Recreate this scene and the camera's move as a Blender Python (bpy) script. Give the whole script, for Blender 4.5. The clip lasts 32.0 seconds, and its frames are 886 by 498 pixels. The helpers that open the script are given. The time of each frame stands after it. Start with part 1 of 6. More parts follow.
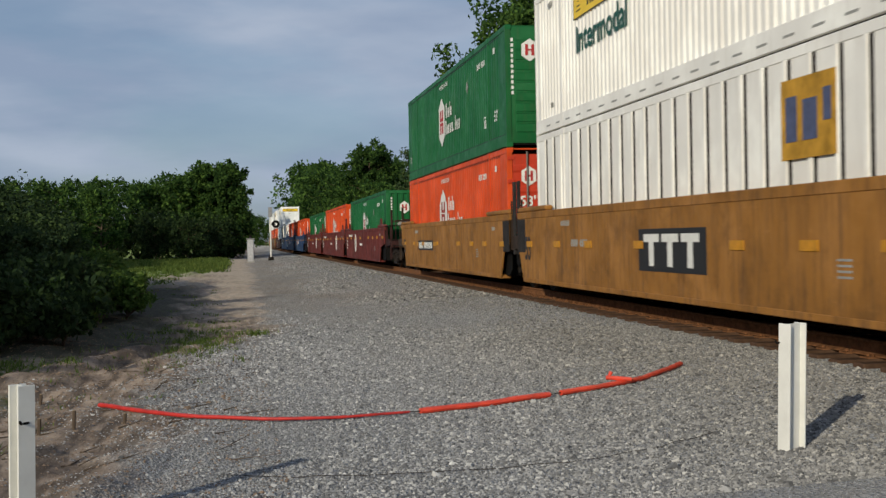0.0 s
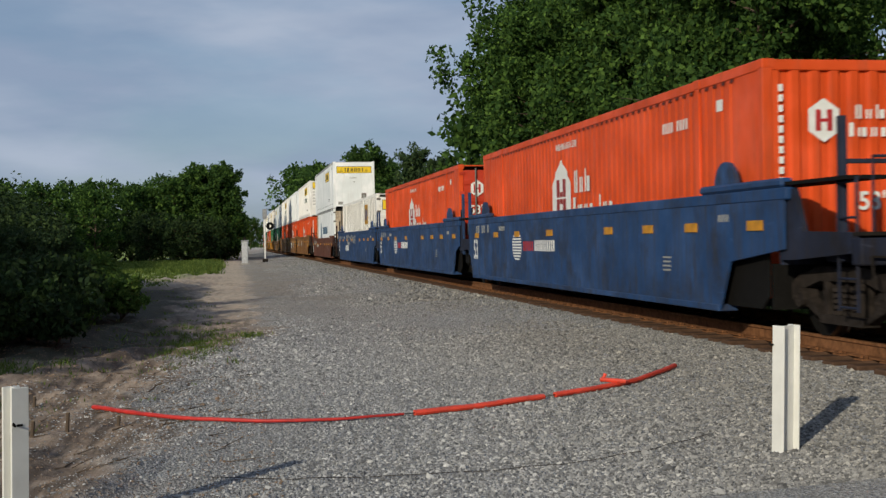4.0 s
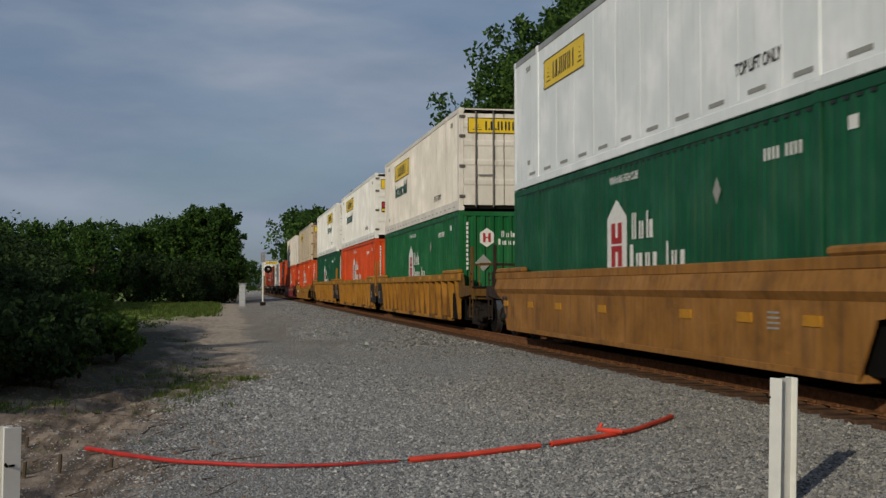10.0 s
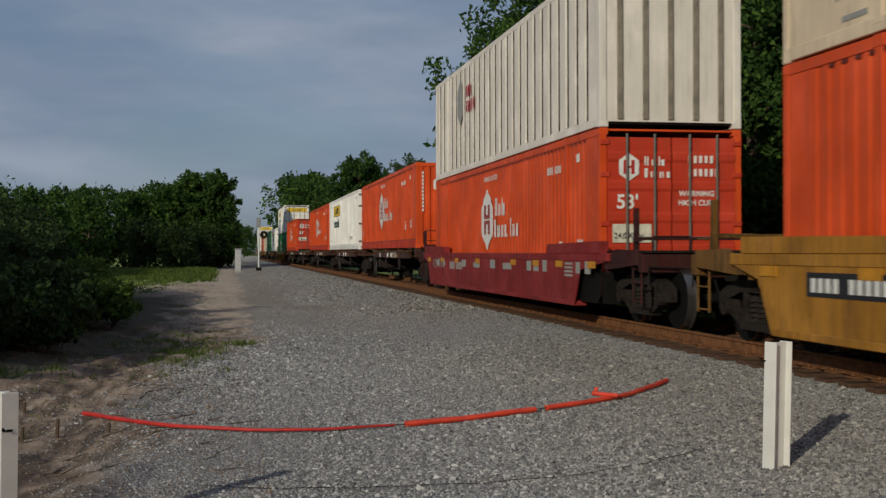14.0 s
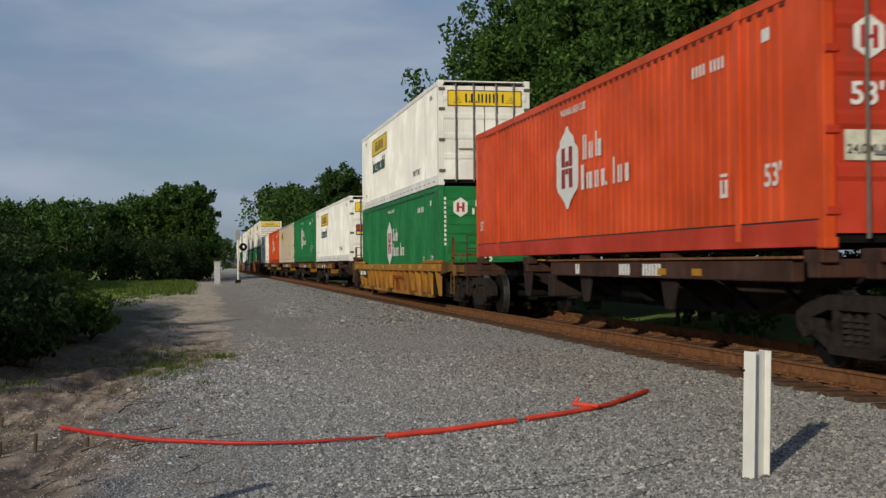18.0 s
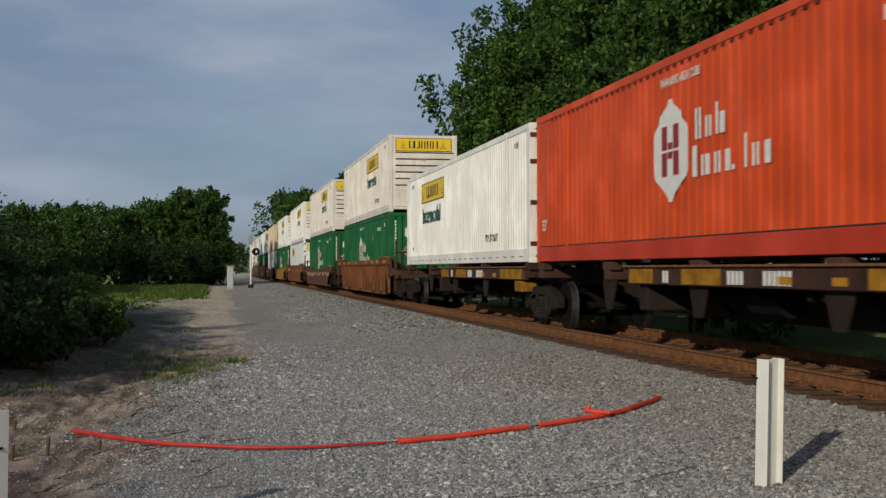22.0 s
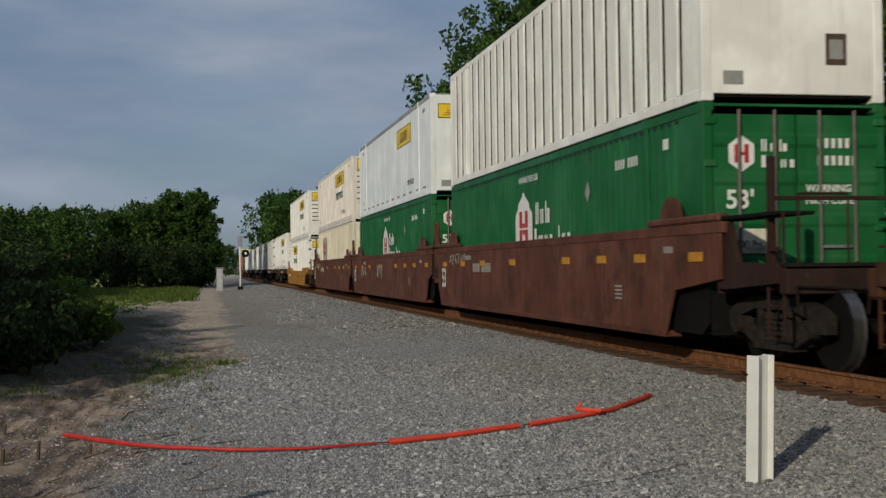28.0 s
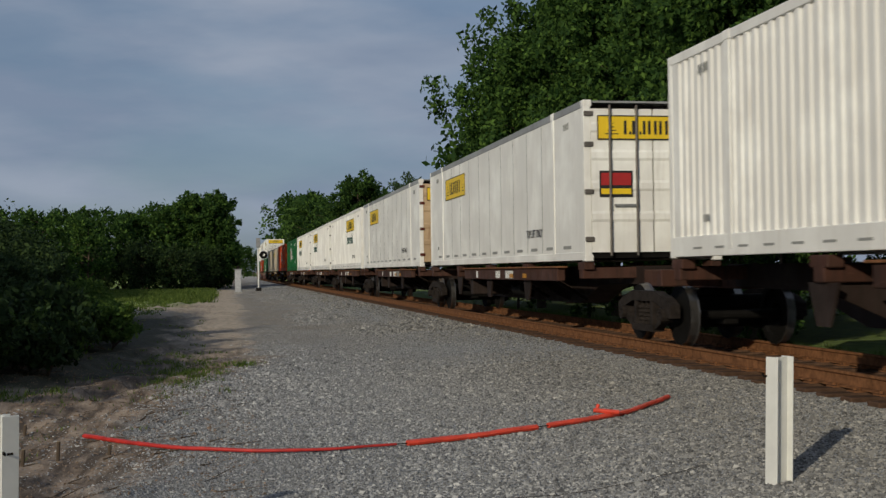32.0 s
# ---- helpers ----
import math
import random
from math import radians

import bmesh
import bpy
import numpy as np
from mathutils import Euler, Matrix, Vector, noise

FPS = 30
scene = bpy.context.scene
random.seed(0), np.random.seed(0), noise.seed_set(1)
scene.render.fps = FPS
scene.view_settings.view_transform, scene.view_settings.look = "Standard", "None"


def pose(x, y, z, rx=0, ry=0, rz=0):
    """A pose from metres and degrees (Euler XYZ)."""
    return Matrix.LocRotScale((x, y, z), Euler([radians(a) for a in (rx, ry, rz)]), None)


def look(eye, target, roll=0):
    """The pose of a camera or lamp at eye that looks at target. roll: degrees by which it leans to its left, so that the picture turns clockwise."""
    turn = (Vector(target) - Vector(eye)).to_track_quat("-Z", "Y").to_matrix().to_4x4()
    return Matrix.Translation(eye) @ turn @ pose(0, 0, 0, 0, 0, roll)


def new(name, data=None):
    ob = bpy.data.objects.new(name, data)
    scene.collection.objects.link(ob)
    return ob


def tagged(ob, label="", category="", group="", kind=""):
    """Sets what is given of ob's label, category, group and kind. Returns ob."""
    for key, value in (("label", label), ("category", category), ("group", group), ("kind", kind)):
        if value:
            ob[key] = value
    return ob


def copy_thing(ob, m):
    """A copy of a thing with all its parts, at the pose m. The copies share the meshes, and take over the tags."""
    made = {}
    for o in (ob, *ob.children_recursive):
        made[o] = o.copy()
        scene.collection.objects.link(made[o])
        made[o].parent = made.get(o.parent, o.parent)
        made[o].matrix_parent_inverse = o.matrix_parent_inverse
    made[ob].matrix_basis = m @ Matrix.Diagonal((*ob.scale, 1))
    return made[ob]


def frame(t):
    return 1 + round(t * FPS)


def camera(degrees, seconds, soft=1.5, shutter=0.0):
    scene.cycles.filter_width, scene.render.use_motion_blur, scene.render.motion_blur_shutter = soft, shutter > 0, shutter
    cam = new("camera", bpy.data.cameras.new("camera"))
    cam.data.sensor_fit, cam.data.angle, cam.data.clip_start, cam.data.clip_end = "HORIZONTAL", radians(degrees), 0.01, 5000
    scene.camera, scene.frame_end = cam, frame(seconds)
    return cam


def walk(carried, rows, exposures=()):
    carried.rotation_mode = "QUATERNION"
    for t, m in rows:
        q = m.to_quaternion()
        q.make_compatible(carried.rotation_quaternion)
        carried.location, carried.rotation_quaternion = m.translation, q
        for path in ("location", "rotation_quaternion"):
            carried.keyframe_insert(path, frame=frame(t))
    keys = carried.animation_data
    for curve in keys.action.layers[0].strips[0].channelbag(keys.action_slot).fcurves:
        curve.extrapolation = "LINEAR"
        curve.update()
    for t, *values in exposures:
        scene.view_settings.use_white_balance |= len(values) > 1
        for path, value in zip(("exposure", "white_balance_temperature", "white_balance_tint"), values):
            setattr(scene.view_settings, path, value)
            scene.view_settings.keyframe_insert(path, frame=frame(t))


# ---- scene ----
cam = camera(40.7, 32.0, soft=1.4, shutter=0.1)
EYE = (0.0, 0.0, 1.55)
# seconds, heading to the left of the track's line, pitch, roll (degrees)
TURNS = [
    (0.0, -9.77, -0.50, -1.06), (0.5, -9.95, -0.40, -0.97), (1.0, -10.06, -0.72, -1.09), (1.5, -9.88, -0.75, -0.97),
    (2.0, -9.96, -0.57, -0.81), (2.5, -10.10, -0.68, -0.86), (4.5, -9.90, -0.37, -1.18), (5.0, -9.39, -0.49, -1.51),
    (5.5, -8.81, -0.62, -1.72), (6.0, -8.92, -0.19, -1.87), (6.5, -9.34, 0.06, -1.91), (7.0, -9.23, 0.54, -1.86),
    (7.5, -10.21, 0.38, -1.34), (8.0, -10.57, 0.31, -1.36), (8.5, -10.80, 0.96, -1.03), (9.0, -10.72, 1.75, -0.21),
    (9.5, -10.56, 1.79, -0.19), (10.0, -10.15, 1.81, -0.06), (10.5, -10.17, 1.47, 0.01), (11.0, -10.18, 1.41, -0.05),
    (11.5, -10.67, 1.22, -0.20), (12.0, -10.58, 0.93, -0.05), (12.5, -10.35, 0.85, -0.12), (13.0, -10.20, 0.43, 0.02),
    (13.5, -10.10, 0.30, 0.15), (14.0, -10.35, 0.13, -0.15), (14.5, -10.28, 0.55, -0.28), (16.5, -10.51, 0.43, -0.25),
    (17.0, -10.57, 0.67, -0.03), (17.5, -10.81, 0.79, -0.27), (18.0, -11.32, 0.67, -0.45), (18.5, -11.29, 0.87, -0.30),
    (19.0, -10.67, 0.92, -0.14), (19.5, -10.68, 0.85, -0.22), (20.0, -10.76, 0.96, -0.25), (20.5, -10.76, 1.09, -0.49),
    (21.0, -10.86, 0.88, -0.52), (21.5, -11.10, 0.88, -0.38), (22.0, -10.72, 0.95, -0.14), (22.5, -11.06, 1.03, -0.15),
    (23.0, -11.12, 1.06, -0.39), (23.5, -10.99, 1.11, -0.61), (24.0, -11.09, 0.97, -0.57), (24.5, -11.03, 0.49, -0.74),
    (25.0, -10.81, 0.50, -0.52), (25.5, -10.93, 0.64, -0.66), (26.0, -11.13, 0.83, -0.79), (26.5, -11.20, 0.94, -0.79),
    (28.5, -11.18, 0.94, -0.66), (29.0, -10.78, 1.32, -0.43), (29.5, -10.40, 1.02, -0.37), (30.0, -10.26, 0.74, -0.28),
    (30.5, -10.19, 0.69, -0.53), (31.0, -10.20, 0.63, -0.51), (31.5, -10.38, 0.69, -0.74), (32.0, -10.37, 1.01, -0.76),
]


def view(yaw, pitch, roll):
    a, b = radians(yaw), radians(pitch)
    ahead = Vector((-math.sin(a) * math.cos(b), math.cos(a) * math.cos(b), math.sin(b)))
    return look(EYE, Vector(EYE) + ahead, roll)


# the camera closes its iris a little as bright containers fill the view
IRIS = [(0.0, -0.12), (1.0, -0.05), (2.0, -0.05), (5.0, -0.15), (6.0, -0.25), (7.0, -0.45), (8.0, -0.55), (11.0, -0.62), (14.0, -0.6), (17.0, -0.5), (18.0, -0.32), (19.0, -0.35), (20.0, -0.45), (22.0, -0.4), (23.0, -0.55), (25.0, -0.58), (29.0, -0.55), (32.0, -0.55)]
walk(cam, [(t, view(*turn)) for t, *turn in TURNS], IRIS)

# ---- light ----
SUN_WAY = Vector((0.59, 0.755, -0.31)).normalized()  # the way the sunlight travels
sun = new("sun", bpy.data.lights.new("sun", "SUN"))
sun.data.energy, sun.data.angle, sun.data.color = 3.4, radians(0.6), (1.0, 0.905, 0.72)
sun.rotation_mode = "QUATERNION"
sun.rotation_quaternion = SUN_WAY.to_track_quat("-Z", "Y")


def sky():
    world = bpy.data.worlds.new("sky")
    scene.world = world
    world.use_nodes = True
    n, l = world.node_tree.nodes, world.node_tree.links
    n.clear()
    out, bg, tex = n.new("ShaderNodeOutputWorld"), n.new("ShaderNodeBackground"), n.new("ShaderNodeTexSky")
    tex.sky_type, tex.sun_disc = "NISHITA", False
    tex.sun_elevation, tex.sun_rotation = math.asin(-SUN_WAY.z), math.atan2(-SUN_WAY.x, -SUN_WAY.y)
    tex.air_density, tex.dust_density, tex.ozone_density = 1.0, 0.7, 4.0
    # high thin cloud in long soft streaks
    co, mp = n.new("ShaderNodeTexCoord"), n.new("ShaderNodeMapping")
    mp.inputs["Rotation"].default_value = (radians(8), radians(34), radians(-12))
    mp.inputs["Scale"].default_value = (1.1, 1.3, 4.2)
    l.new(co.outputs["Generated"], mp.inputs["Vector"])
    no = n.new("ShaderNodeTexNoise")
    no.inputs["Scale"].default_value, no.inputs["Detail"].default_value, no.inputs["Roughness"].default_value = 4.2, 5.0, 0.5
    l.new(mp.outputs["Vector"], no.inputs["Vector"])
    rp = n.new("ShaderNodeValToRGB")
    rp.color_ramp.elements[0].position, rp.color_ramp.elements[1].position = 0.40, 0.60
    rp.color_ramp.elements[0].color, rp.color_ramp.elements[1].color = (0.50, 0.50, 0.50, 1), (0.93, 0.93, 0.93, 1)
    l.new(no.outputs["Fac"], rp.inputs["Fac"])
    mx = n.new("ShaderNodeMix")
    mx.data_type = "RGBA"
    no2 = n.new("ShaderNodeTexNoise")
    no2.inputs["Scale"].default_value, no2.inputs["Detail"].default_value, no2.inputs["Roughness"].default_value = 4.6, 5.0, 0.5
    l.new(mp.outputs["Vector"], no2.inputs["Vector"])
    tone = n.new("ShaderNodeValToRGB")
    tone.color_ramp.elements[0].position, tone.color_ramp.elements[1].position = 0.36, 0.66
    tone.color_ramp.elements[0].color, tone.color_ramp.elements[1].color = (3.65, 4.6, 6.35, 1), (5.4, 6.25, 7.8, 1)
    l.new(no2.outputs["Fac"], tone.inputs["Fac"])
    l.new(tone.outputs["Color"], mx.inputs["B"])
    l.new(rp.outputs["Color"], mx.inputs["Factor"])
    l.new(tex.outputs["Color"], mx.inputs["A"])
    l.new(mx.outputs["Result"], bg.inputs["Color"])
    bg.inputs["Strength"].default_value = 0.082
    l.new(bg.outputs["Background"], out.inputs["Surface"])


sky()
scene.view_settings.exposure = 0.0

# ---- materials ----
MATS = {}


def nodes_of(name):
    m = bpy.data.materials.new(name)
    m.use_nodes = True
    n, l = m.node_tree.nodes, m.node_tree.links
    return m, n, l, n["Principled BSDF"]


def noise_tex(n, l, vec, scale, detail=4.0, rough=0.55):
    t = n.new("ShaderNodeTexNoise")
    t.inputs["Scale"].default_value, t.inputs["Detail"].default_value, t.inputs["Roughness"].default_value = scale, detail, rough
    l.new(vec, t.inputs["Vector"])
    return t.outputs["Fac"]


def ramp(n, l, fac, stops):
    r = n.new("ShaderNodeValToRGB")
    e = r.color_ramp.elements
    while len(e) < len(stops):
        e.new(0.5)
    for k, (pos, col) in zip(e, stops):
        k.position = pos
        k.color = (*col, 1) if isinstance(col, tuple) else (col, col, col, 1)
    l.new(fac, r.inputs["Fac"])
    return r.outputs["Color"]


def mix(n, l, fac, a, b, kind="MIX"):
    m = n.new("ShaderNodeMix")
    m.data_type, m.blend_type = "RGBA", kind
    for key, v in (("Factor", fac), ("A", a), ("B", b)):
        if isinstance(v, (int, float)):
            m.inputs[key].default_value = v
        elif isinstance(v, tuple):
            m.inputs[key].default_value = (*v, 1)
        else:
            l.new(v, m.inputs[key])
    return m.outputs["Result"]


def bump(n, l, height, strength, distance, bsdf):
    b = n.new("ShaderNodeBump")
    b.inputs["Strength"].default_value, b.inputs["Distance"].default_value = strength, distance
    l.new(height, b.inputs["Height"])
    l.new(b.outputs["Normal"], bsdf.inputs["Normal"])


def coords(n, l, scale=(1, 1, 1)):
    c, m = n.new("ShaderNodeTexCoord"), n.new("ShaderNodeMapping")
    m.inputs["Scale"].default_value = scale
    l.new(c.outputs["Object"], m.inputs["Vector"])
    return m.outputs["Vector"]


def paint(key, base, grime=(0.10, 0.075, 0.055), wear=0.5, rough=0.5, metal=0.0, heavy=False):
    """Weathered paint on steel: faded patches, vertical run-off streaks, rust specks."""
    if key in MATS:
        return MATS[key]
    m, n, l, b = nodes_of(key)
    info = n.new("ShaderNodeObjectInfo")
    off = n.new("ShaderNodeVectorMath")
    off.operation = "MULTIPLY_ADD"
    l.new(info.outputs["Random"], off.inputs[0])
    off.inputs[1].default_value = (0, 37.0, 0)
    c = n.new("ShaderNodeTexCoord")
    l.new(c.outputs["Object"], off.inputs[2])
    vec = off.outputs["Vector"]
    faded = tuple(min(1, v * 1.22 + 0.015) for v in base)
    dull = tuple(v * (0.93 if min(base) > 0.3 else 0.8) for v in base)
    col = ramp(n, l, noise_tex(n, l, vec, 0.9, 5), [(0.3, dull), (0.5, base), (0.72, faded)])
    st = n.new("ShaderNodeMapping")
    st.inputs["Scale"].default_value = (3.5, 3.5, 0.35)
    l.new(vec, st.inputs["Vector"])
    streak = ramp(n, l, noise_tex(n, l, st.outputs["Vector"], 2.2, 6, 0.62), [(0.52, 0.0), (0.74, wear)])
    col = mix(n, l, streak, col, grime)
    spots = ramp(n, l, noise_tex(n, l, vec, 7.0, 8, 0.7), [(0.66, 0.0), (0.74, wear)])
    col = mix(n, l, spots, col, (0.13, 0.05, 0.022))
    if heavy:  # heavy is its strength; years of soot, scuffs and run-off
        black = ramp(n, l, noise_tex(n, l, vec, 1.3, 8, 0.68), [(0.50, 0.0), (0.64, 0.62 * heavy)])
        col = mix(n, l, black, col, tuple(v * 0.35 for v in grime))
        st2 = n.new("ShaderNodeMapping")
        st2.inputs["Scale"].default_value = (9.0, 9.0, 0.7)
        l.new(vec, st2.inputs["Vector"])
        runs = ramp(n, l, noise_tex(n, l, st2.outputs["Vector"], 1.6, 6, 0.6), [(0.48, 0.0), (0.66, 0.6 * heavy)])
        col = mix(n, l, runs, col, tuple(v * 0.6 for v in grime))
        scuff = n.new("ShaderNodeMapping")
        scuff.inputs["Scale"].default_value = (3.0, 1.2, 6.0)
        l.new(vec, scuff.inputs["Vector"])
        pale = ramp(n, l, noise_tex(n, l, scuff.outputs["Vector"], 2.4, 9, 0.72), [(0.60, 0.0), (0.70, 0.45 * heavy)])
        col = mix(n, l, pale, col, tuple(min(1, v * 1.7 + 0.04) for v in base))
    l.new(col, b.inputs["Base Color"])
    b.inputs["Metallic"].default_value = metal
    b.inputs["Specular IOR Level"].default_value = 0.22
    l.new(ramp(n, l, noise_tex(n, l, vec, 3.0, 4), [(0.3, rough - 0.1), (0.7, rough + 0.15)]), b.inputs["Roughness"])
    bump(n, l, noise_tex(n, l, vec, 2.6, 3), 0.12, 0.02, b)
    MATS[key] = m
    return m


def plain(key, base, rough=0.6, metal=0.0, vary=0.25, scale=9.0):
    if key in MATS:
        return MATS[key]
    m, n, l, b = nodes_of(key)
    vec = coords(n, l)
    col = ramp(n, l, noise_tex(n, l, vec, scale, 6, 0.6), [(0.3, tuple(v * (1 - vary) for v in base)), (0.7, tuple(min(1, v * (1 + vary)) for v in base))])
    l.new(col, b.inputs["Base Color"])
    b.inputs["Roughness"].default_value, b.inputs["Metallic"].default_value = rough, metal
    if rough > 0.65:
        b.inputs["Specular IOR Level"].default_value = 0.12
    bump(n, l, noise_tex(n, l, vec, scale * 4, 5), 0.25, 0.004, b)
    MATS[key] = m
    return m


def leaf_mat(key, dark, light, clear=0.3):
    m, n, l, b = nodes_of(key)
    g = n.new("ShaderNodeNewGeometry")
    info = n.new("ShaderNodeObjectInfo")
    col = ramp(n, l, g.outputs["Random Per Island"], [(0.0, dark), (0.72, tuple(0.66 * p + 0.34 * q for p, q in zip(dark, light))), (1.0, light)])
    col = mix(n, l, ramp(n, l, info.outputs["Random"], [(0, 0.0), (1, 0.35)]), col, tuple(v * 0.6 for v in dark))
    l.new(col, b.inputs["Base Color"])
    b.inputs["Roughness"].default_value, b.inputs["Specular IOR Level"].default_value = 0.75, 0.15
    tr = n.new("ShaderNodeBsdfTranslucent")
    l.new(col, tr.inputs["Color"])
    ms = n.new("ShaderNodeMixShader")
    ms.inputs[0].default_value = clear
    l.new(b.outputs["BSDF"], ms.inputs[1])
    l.new(tr.outputs["BSDF"], ms.inputs[2])
    l.new(ms.outputs["Shader"], n["Material Output"].inputs["Surface"])
    MATS[key] = m
    return m


def ground_mat():
    """Crushed grey stone by the track, trodden dirt at its edge, grass beyond, and leaf litter darkened with painted
    shade.
    """
    m, n, l, b = nodes_of("gravel_and_soil")
    vec = coords(n, l)
    sep = n.new("ShaderNodeSeparateXYZ")
    wob = n.new("ShaderNodeVectorMath")
    wob.operation = "MULTIPLY_ADD"
    tex = n.new("ShaderNodeTexNoise")
    tex.inputs["Scale"].default_value, tex.inputs["Detail"].default_value = 0.55, 6.0
    l.new(vec, tex.inputs["Vector"])
    l.new(tex.outputs["Color"], wob.inputs[0])
    wob.inputs[1].default_value = (2.6, 0, 0)
    l.new(vec, wob.inputs[2])
    l.new(wob.outputs["Vector"], sep.inputs[0])
    x, y = sep.outputs["X"], sep.outputs["Y"]

    def span(v, a, c):
        r = n.new("ShaderNodeMapRange")
        r.interpolation_type = "SMOOTHSTEP"
        r.inputs["From Min"].default_value, r.inputs["From Max"].default_value = a, c
        l.new(v, r.inputs["Value"])
        return r.outputs["Result"]

    def times(a, c):
        r = n.new("ShaderNodeMath")
        r.operation = "MULTIPLY"
        l.new(a, r.inputs[0])
        l.new(c, r.inputs[1])
        return r.outputs[0]

    # stone: cells of 3 cm with light and dark faces
    vo = n.new("ShaderNodeTexVoronoi")
    vo.inputs["Scale"].default_value = 48.0
    l.new(vec, vo.inputs["Vector"])
    grey = ramp(n, l, vo.outputs["Color"], [(0.05, (0.15, 0.153, 0.160)), (0.5, (0.34, 0.345, 0.35)), (0.95, (0.55, 0.555, 0.555))])
    patches = noise_tex(n, l, vec, 0.35, 5)
    grey = mix(n, l, ramp(n, l, patches, [(0.35, 0.0), (0.7, 0.55)]), grey, (0.255, 0.245, 0.23))
    soil = ramp(n, l, noise_tex(n, l, vec, 2.2, 9, 0.68), [(0.3, (0.07, 0.046, 0.032)), (0.52, (0.235, 0.182, 0.140)), (0.75, (0.38, 0.31, 0.243))])
    grass = ramp(n, l, noise_tex(n, l, vec, 3.0, 8, 0.7), [(0.3, (0.06, 0.09, 0.02)), (0.55, (0.14, 0.20, 0.04)), (0.8, (0.24, 0.25, 0.08))])
    edge = n.new("ShaderNodeMath")
    edge.operation = "MULTIPLY_ADD"
    l.new(span(y, 16.0, 21.0), edge.inputs[0])
    edge.inputs[1].default_value = -1.35
    l.new(x, edge.inputs[2])
    left = span(edge.outputs[0], 0.95, 0.25)
    # wheel ruts along the road, their hollows coloured dark as if shaded
    rut = n.new("ShaderNodeMapping")
    rut.inputs["Scale"].default_value, rut.inputs["Rotation"].default_value = (3.6, 0.5, 1.0), (0, 0, radians(-16))
    l.new(vec, rut.inputs["Vector"])
    groove = noise_tex(n, l, rut.outputs["Vector"], 1.5, 7, 0.62)
    soil = mix(n, l, ramp(n, l, groove, [(0.42, 0.85), (0.55, 0.0)]), soil, (0.048, 0.033, 0.022))
    col = mix(n, l, left, grey, soil)
    # thin dust on the far track beside the stone
    far = times(span(y, 15.0, 36.0), span(x, 6.2, 3.4))
    col = mix(n, l, times(far, ramp(n, l, patches, [(0.3, 0.35), (0.7, 0.9)])), col, (0.30, 0.262, 0.215))
    green = times(span(x, -0.6, -2.4), ramp(n, l, noise_tex(n, l, vec, 0.33, 5), [(0.44, 0.0), (0.60, 1.0)]))
    col = mix(n, l, green, col, grass)
    col = mix(n, l, times(span(x, -2.2, -5.0), span(y, 34.0, 52.0)), col, grass)
    col = mix(n, l, times(span(x, 0.4, -0.9), span(y, 52.0, 66.0)), col, grass)
    # dark litter that also paints the scrub's shade; the mask follows the shade's edge
    shade_litter = ramp(n, l, noise_tex(n, l, vec, 5.0, 8, 0.7), [(0.35, (0.012, 0.012, 0.007)), (0.65, (0.038, 0.040, 0.018))])
    shade_edge = n.new("ShaderNodeMath")
    shade_edge.operation = "MULTIPLY_ADD"
    l.new(x, shade_edge.inputs[0])
    shade_edge.inputs[1].default_value = -1.2
    l.new(y, shade_edge.inputs[2])
    col = mix(n, l, times(times(span(x, 0.6, -0.5), span(y, 46.0, 40.0)), span(shade_edge.outputs[0], 17.6, 19.0)), col, shade_litter)
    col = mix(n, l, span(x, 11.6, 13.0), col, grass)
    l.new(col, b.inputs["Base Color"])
    b.inputs["Roughness"].default_value = 0.95
    b.inputs["Diffuse Roughness"].default_value = 1.0
    earth = mix(n, l, 0.55, noise_tex(n, l, vec, 9.0, 8, 0.7), groove)
    h = mix(n, l, left, vo.outputs["Distance"], earth)
    bump(n, l, h, 0.95, 0.045, b)
    return m


BLACK = plain("black_rubber_and_grease", (0.007, 0.0065, 0.006), 0.8)
IRON = plain("dusty_cast_iron", (0.016, 0.013, 0.011), 0.9, 0.0, 0.45)
FRAME_IRON = plain("dusty_truck_casting", (0.025, 0.020, 0.017), 0.9, 0.0, 0.5)
DARK_PANEL = plain("sooty_grey_paint", (0.030, 0.027, 0.026), 0.8, 0.0, 0.45, 4)
RUST = plain("rusty_steel", (0.185, 0.084, 0.038), 0.85, 0.0, 0.45)
TREAD = plain("worn_wheel_rim", (0.20, 0.19, 0.18), 0.35, 0.9)
LOCK_BAR = plain("dull_door_bar_steel", (0.13, 0.115, 0.10), 0.55, 0.3)
POST_GRIME = plain("grimy_upright_paint", (0.24, 0.21, 0.165), 0.7, 0, 0.4, 3)
STEEL = plain("grey_galvanised_steel", (0.33, 0.33, 0.32), 0.45, 0.6)
WOOD_TIE = plain("creosoted_wood", (0.095, 0.055, 0.035), 0.9, 0, 0.45, 5)
WHITE_MARK = plain("white_marking_paint", (0.74, 0.74, 0.70), 0.6, 0, 0.08)
GREY_MARK = plain("faded_grey_marking", (0.30, 0.30, 0.28), 0.7, 0, 0.1)
BLACK_MARK = plain("black_marking_paint", (0.016, 0.016, 0.017), 0.6, 0, 0.1)
GREEN_MARK = plain("dark_green_marking", (0.008, 0.085, 0.06), 0.6, 0, 0.1)
RED_MARK = plain("red_marking_paint", (0.40, 0.02, 0.02), 0.6, 0, 0.12)
FADED_RED = plain("faded_red_marking", (0.30, 0.055, 0.02), 0.7, 0, 0.3, 5)
YELLOW = plain("yellow_sign_paint", (0.84, 0.57, 0.02), 0.5, 0, 0.08, 3)
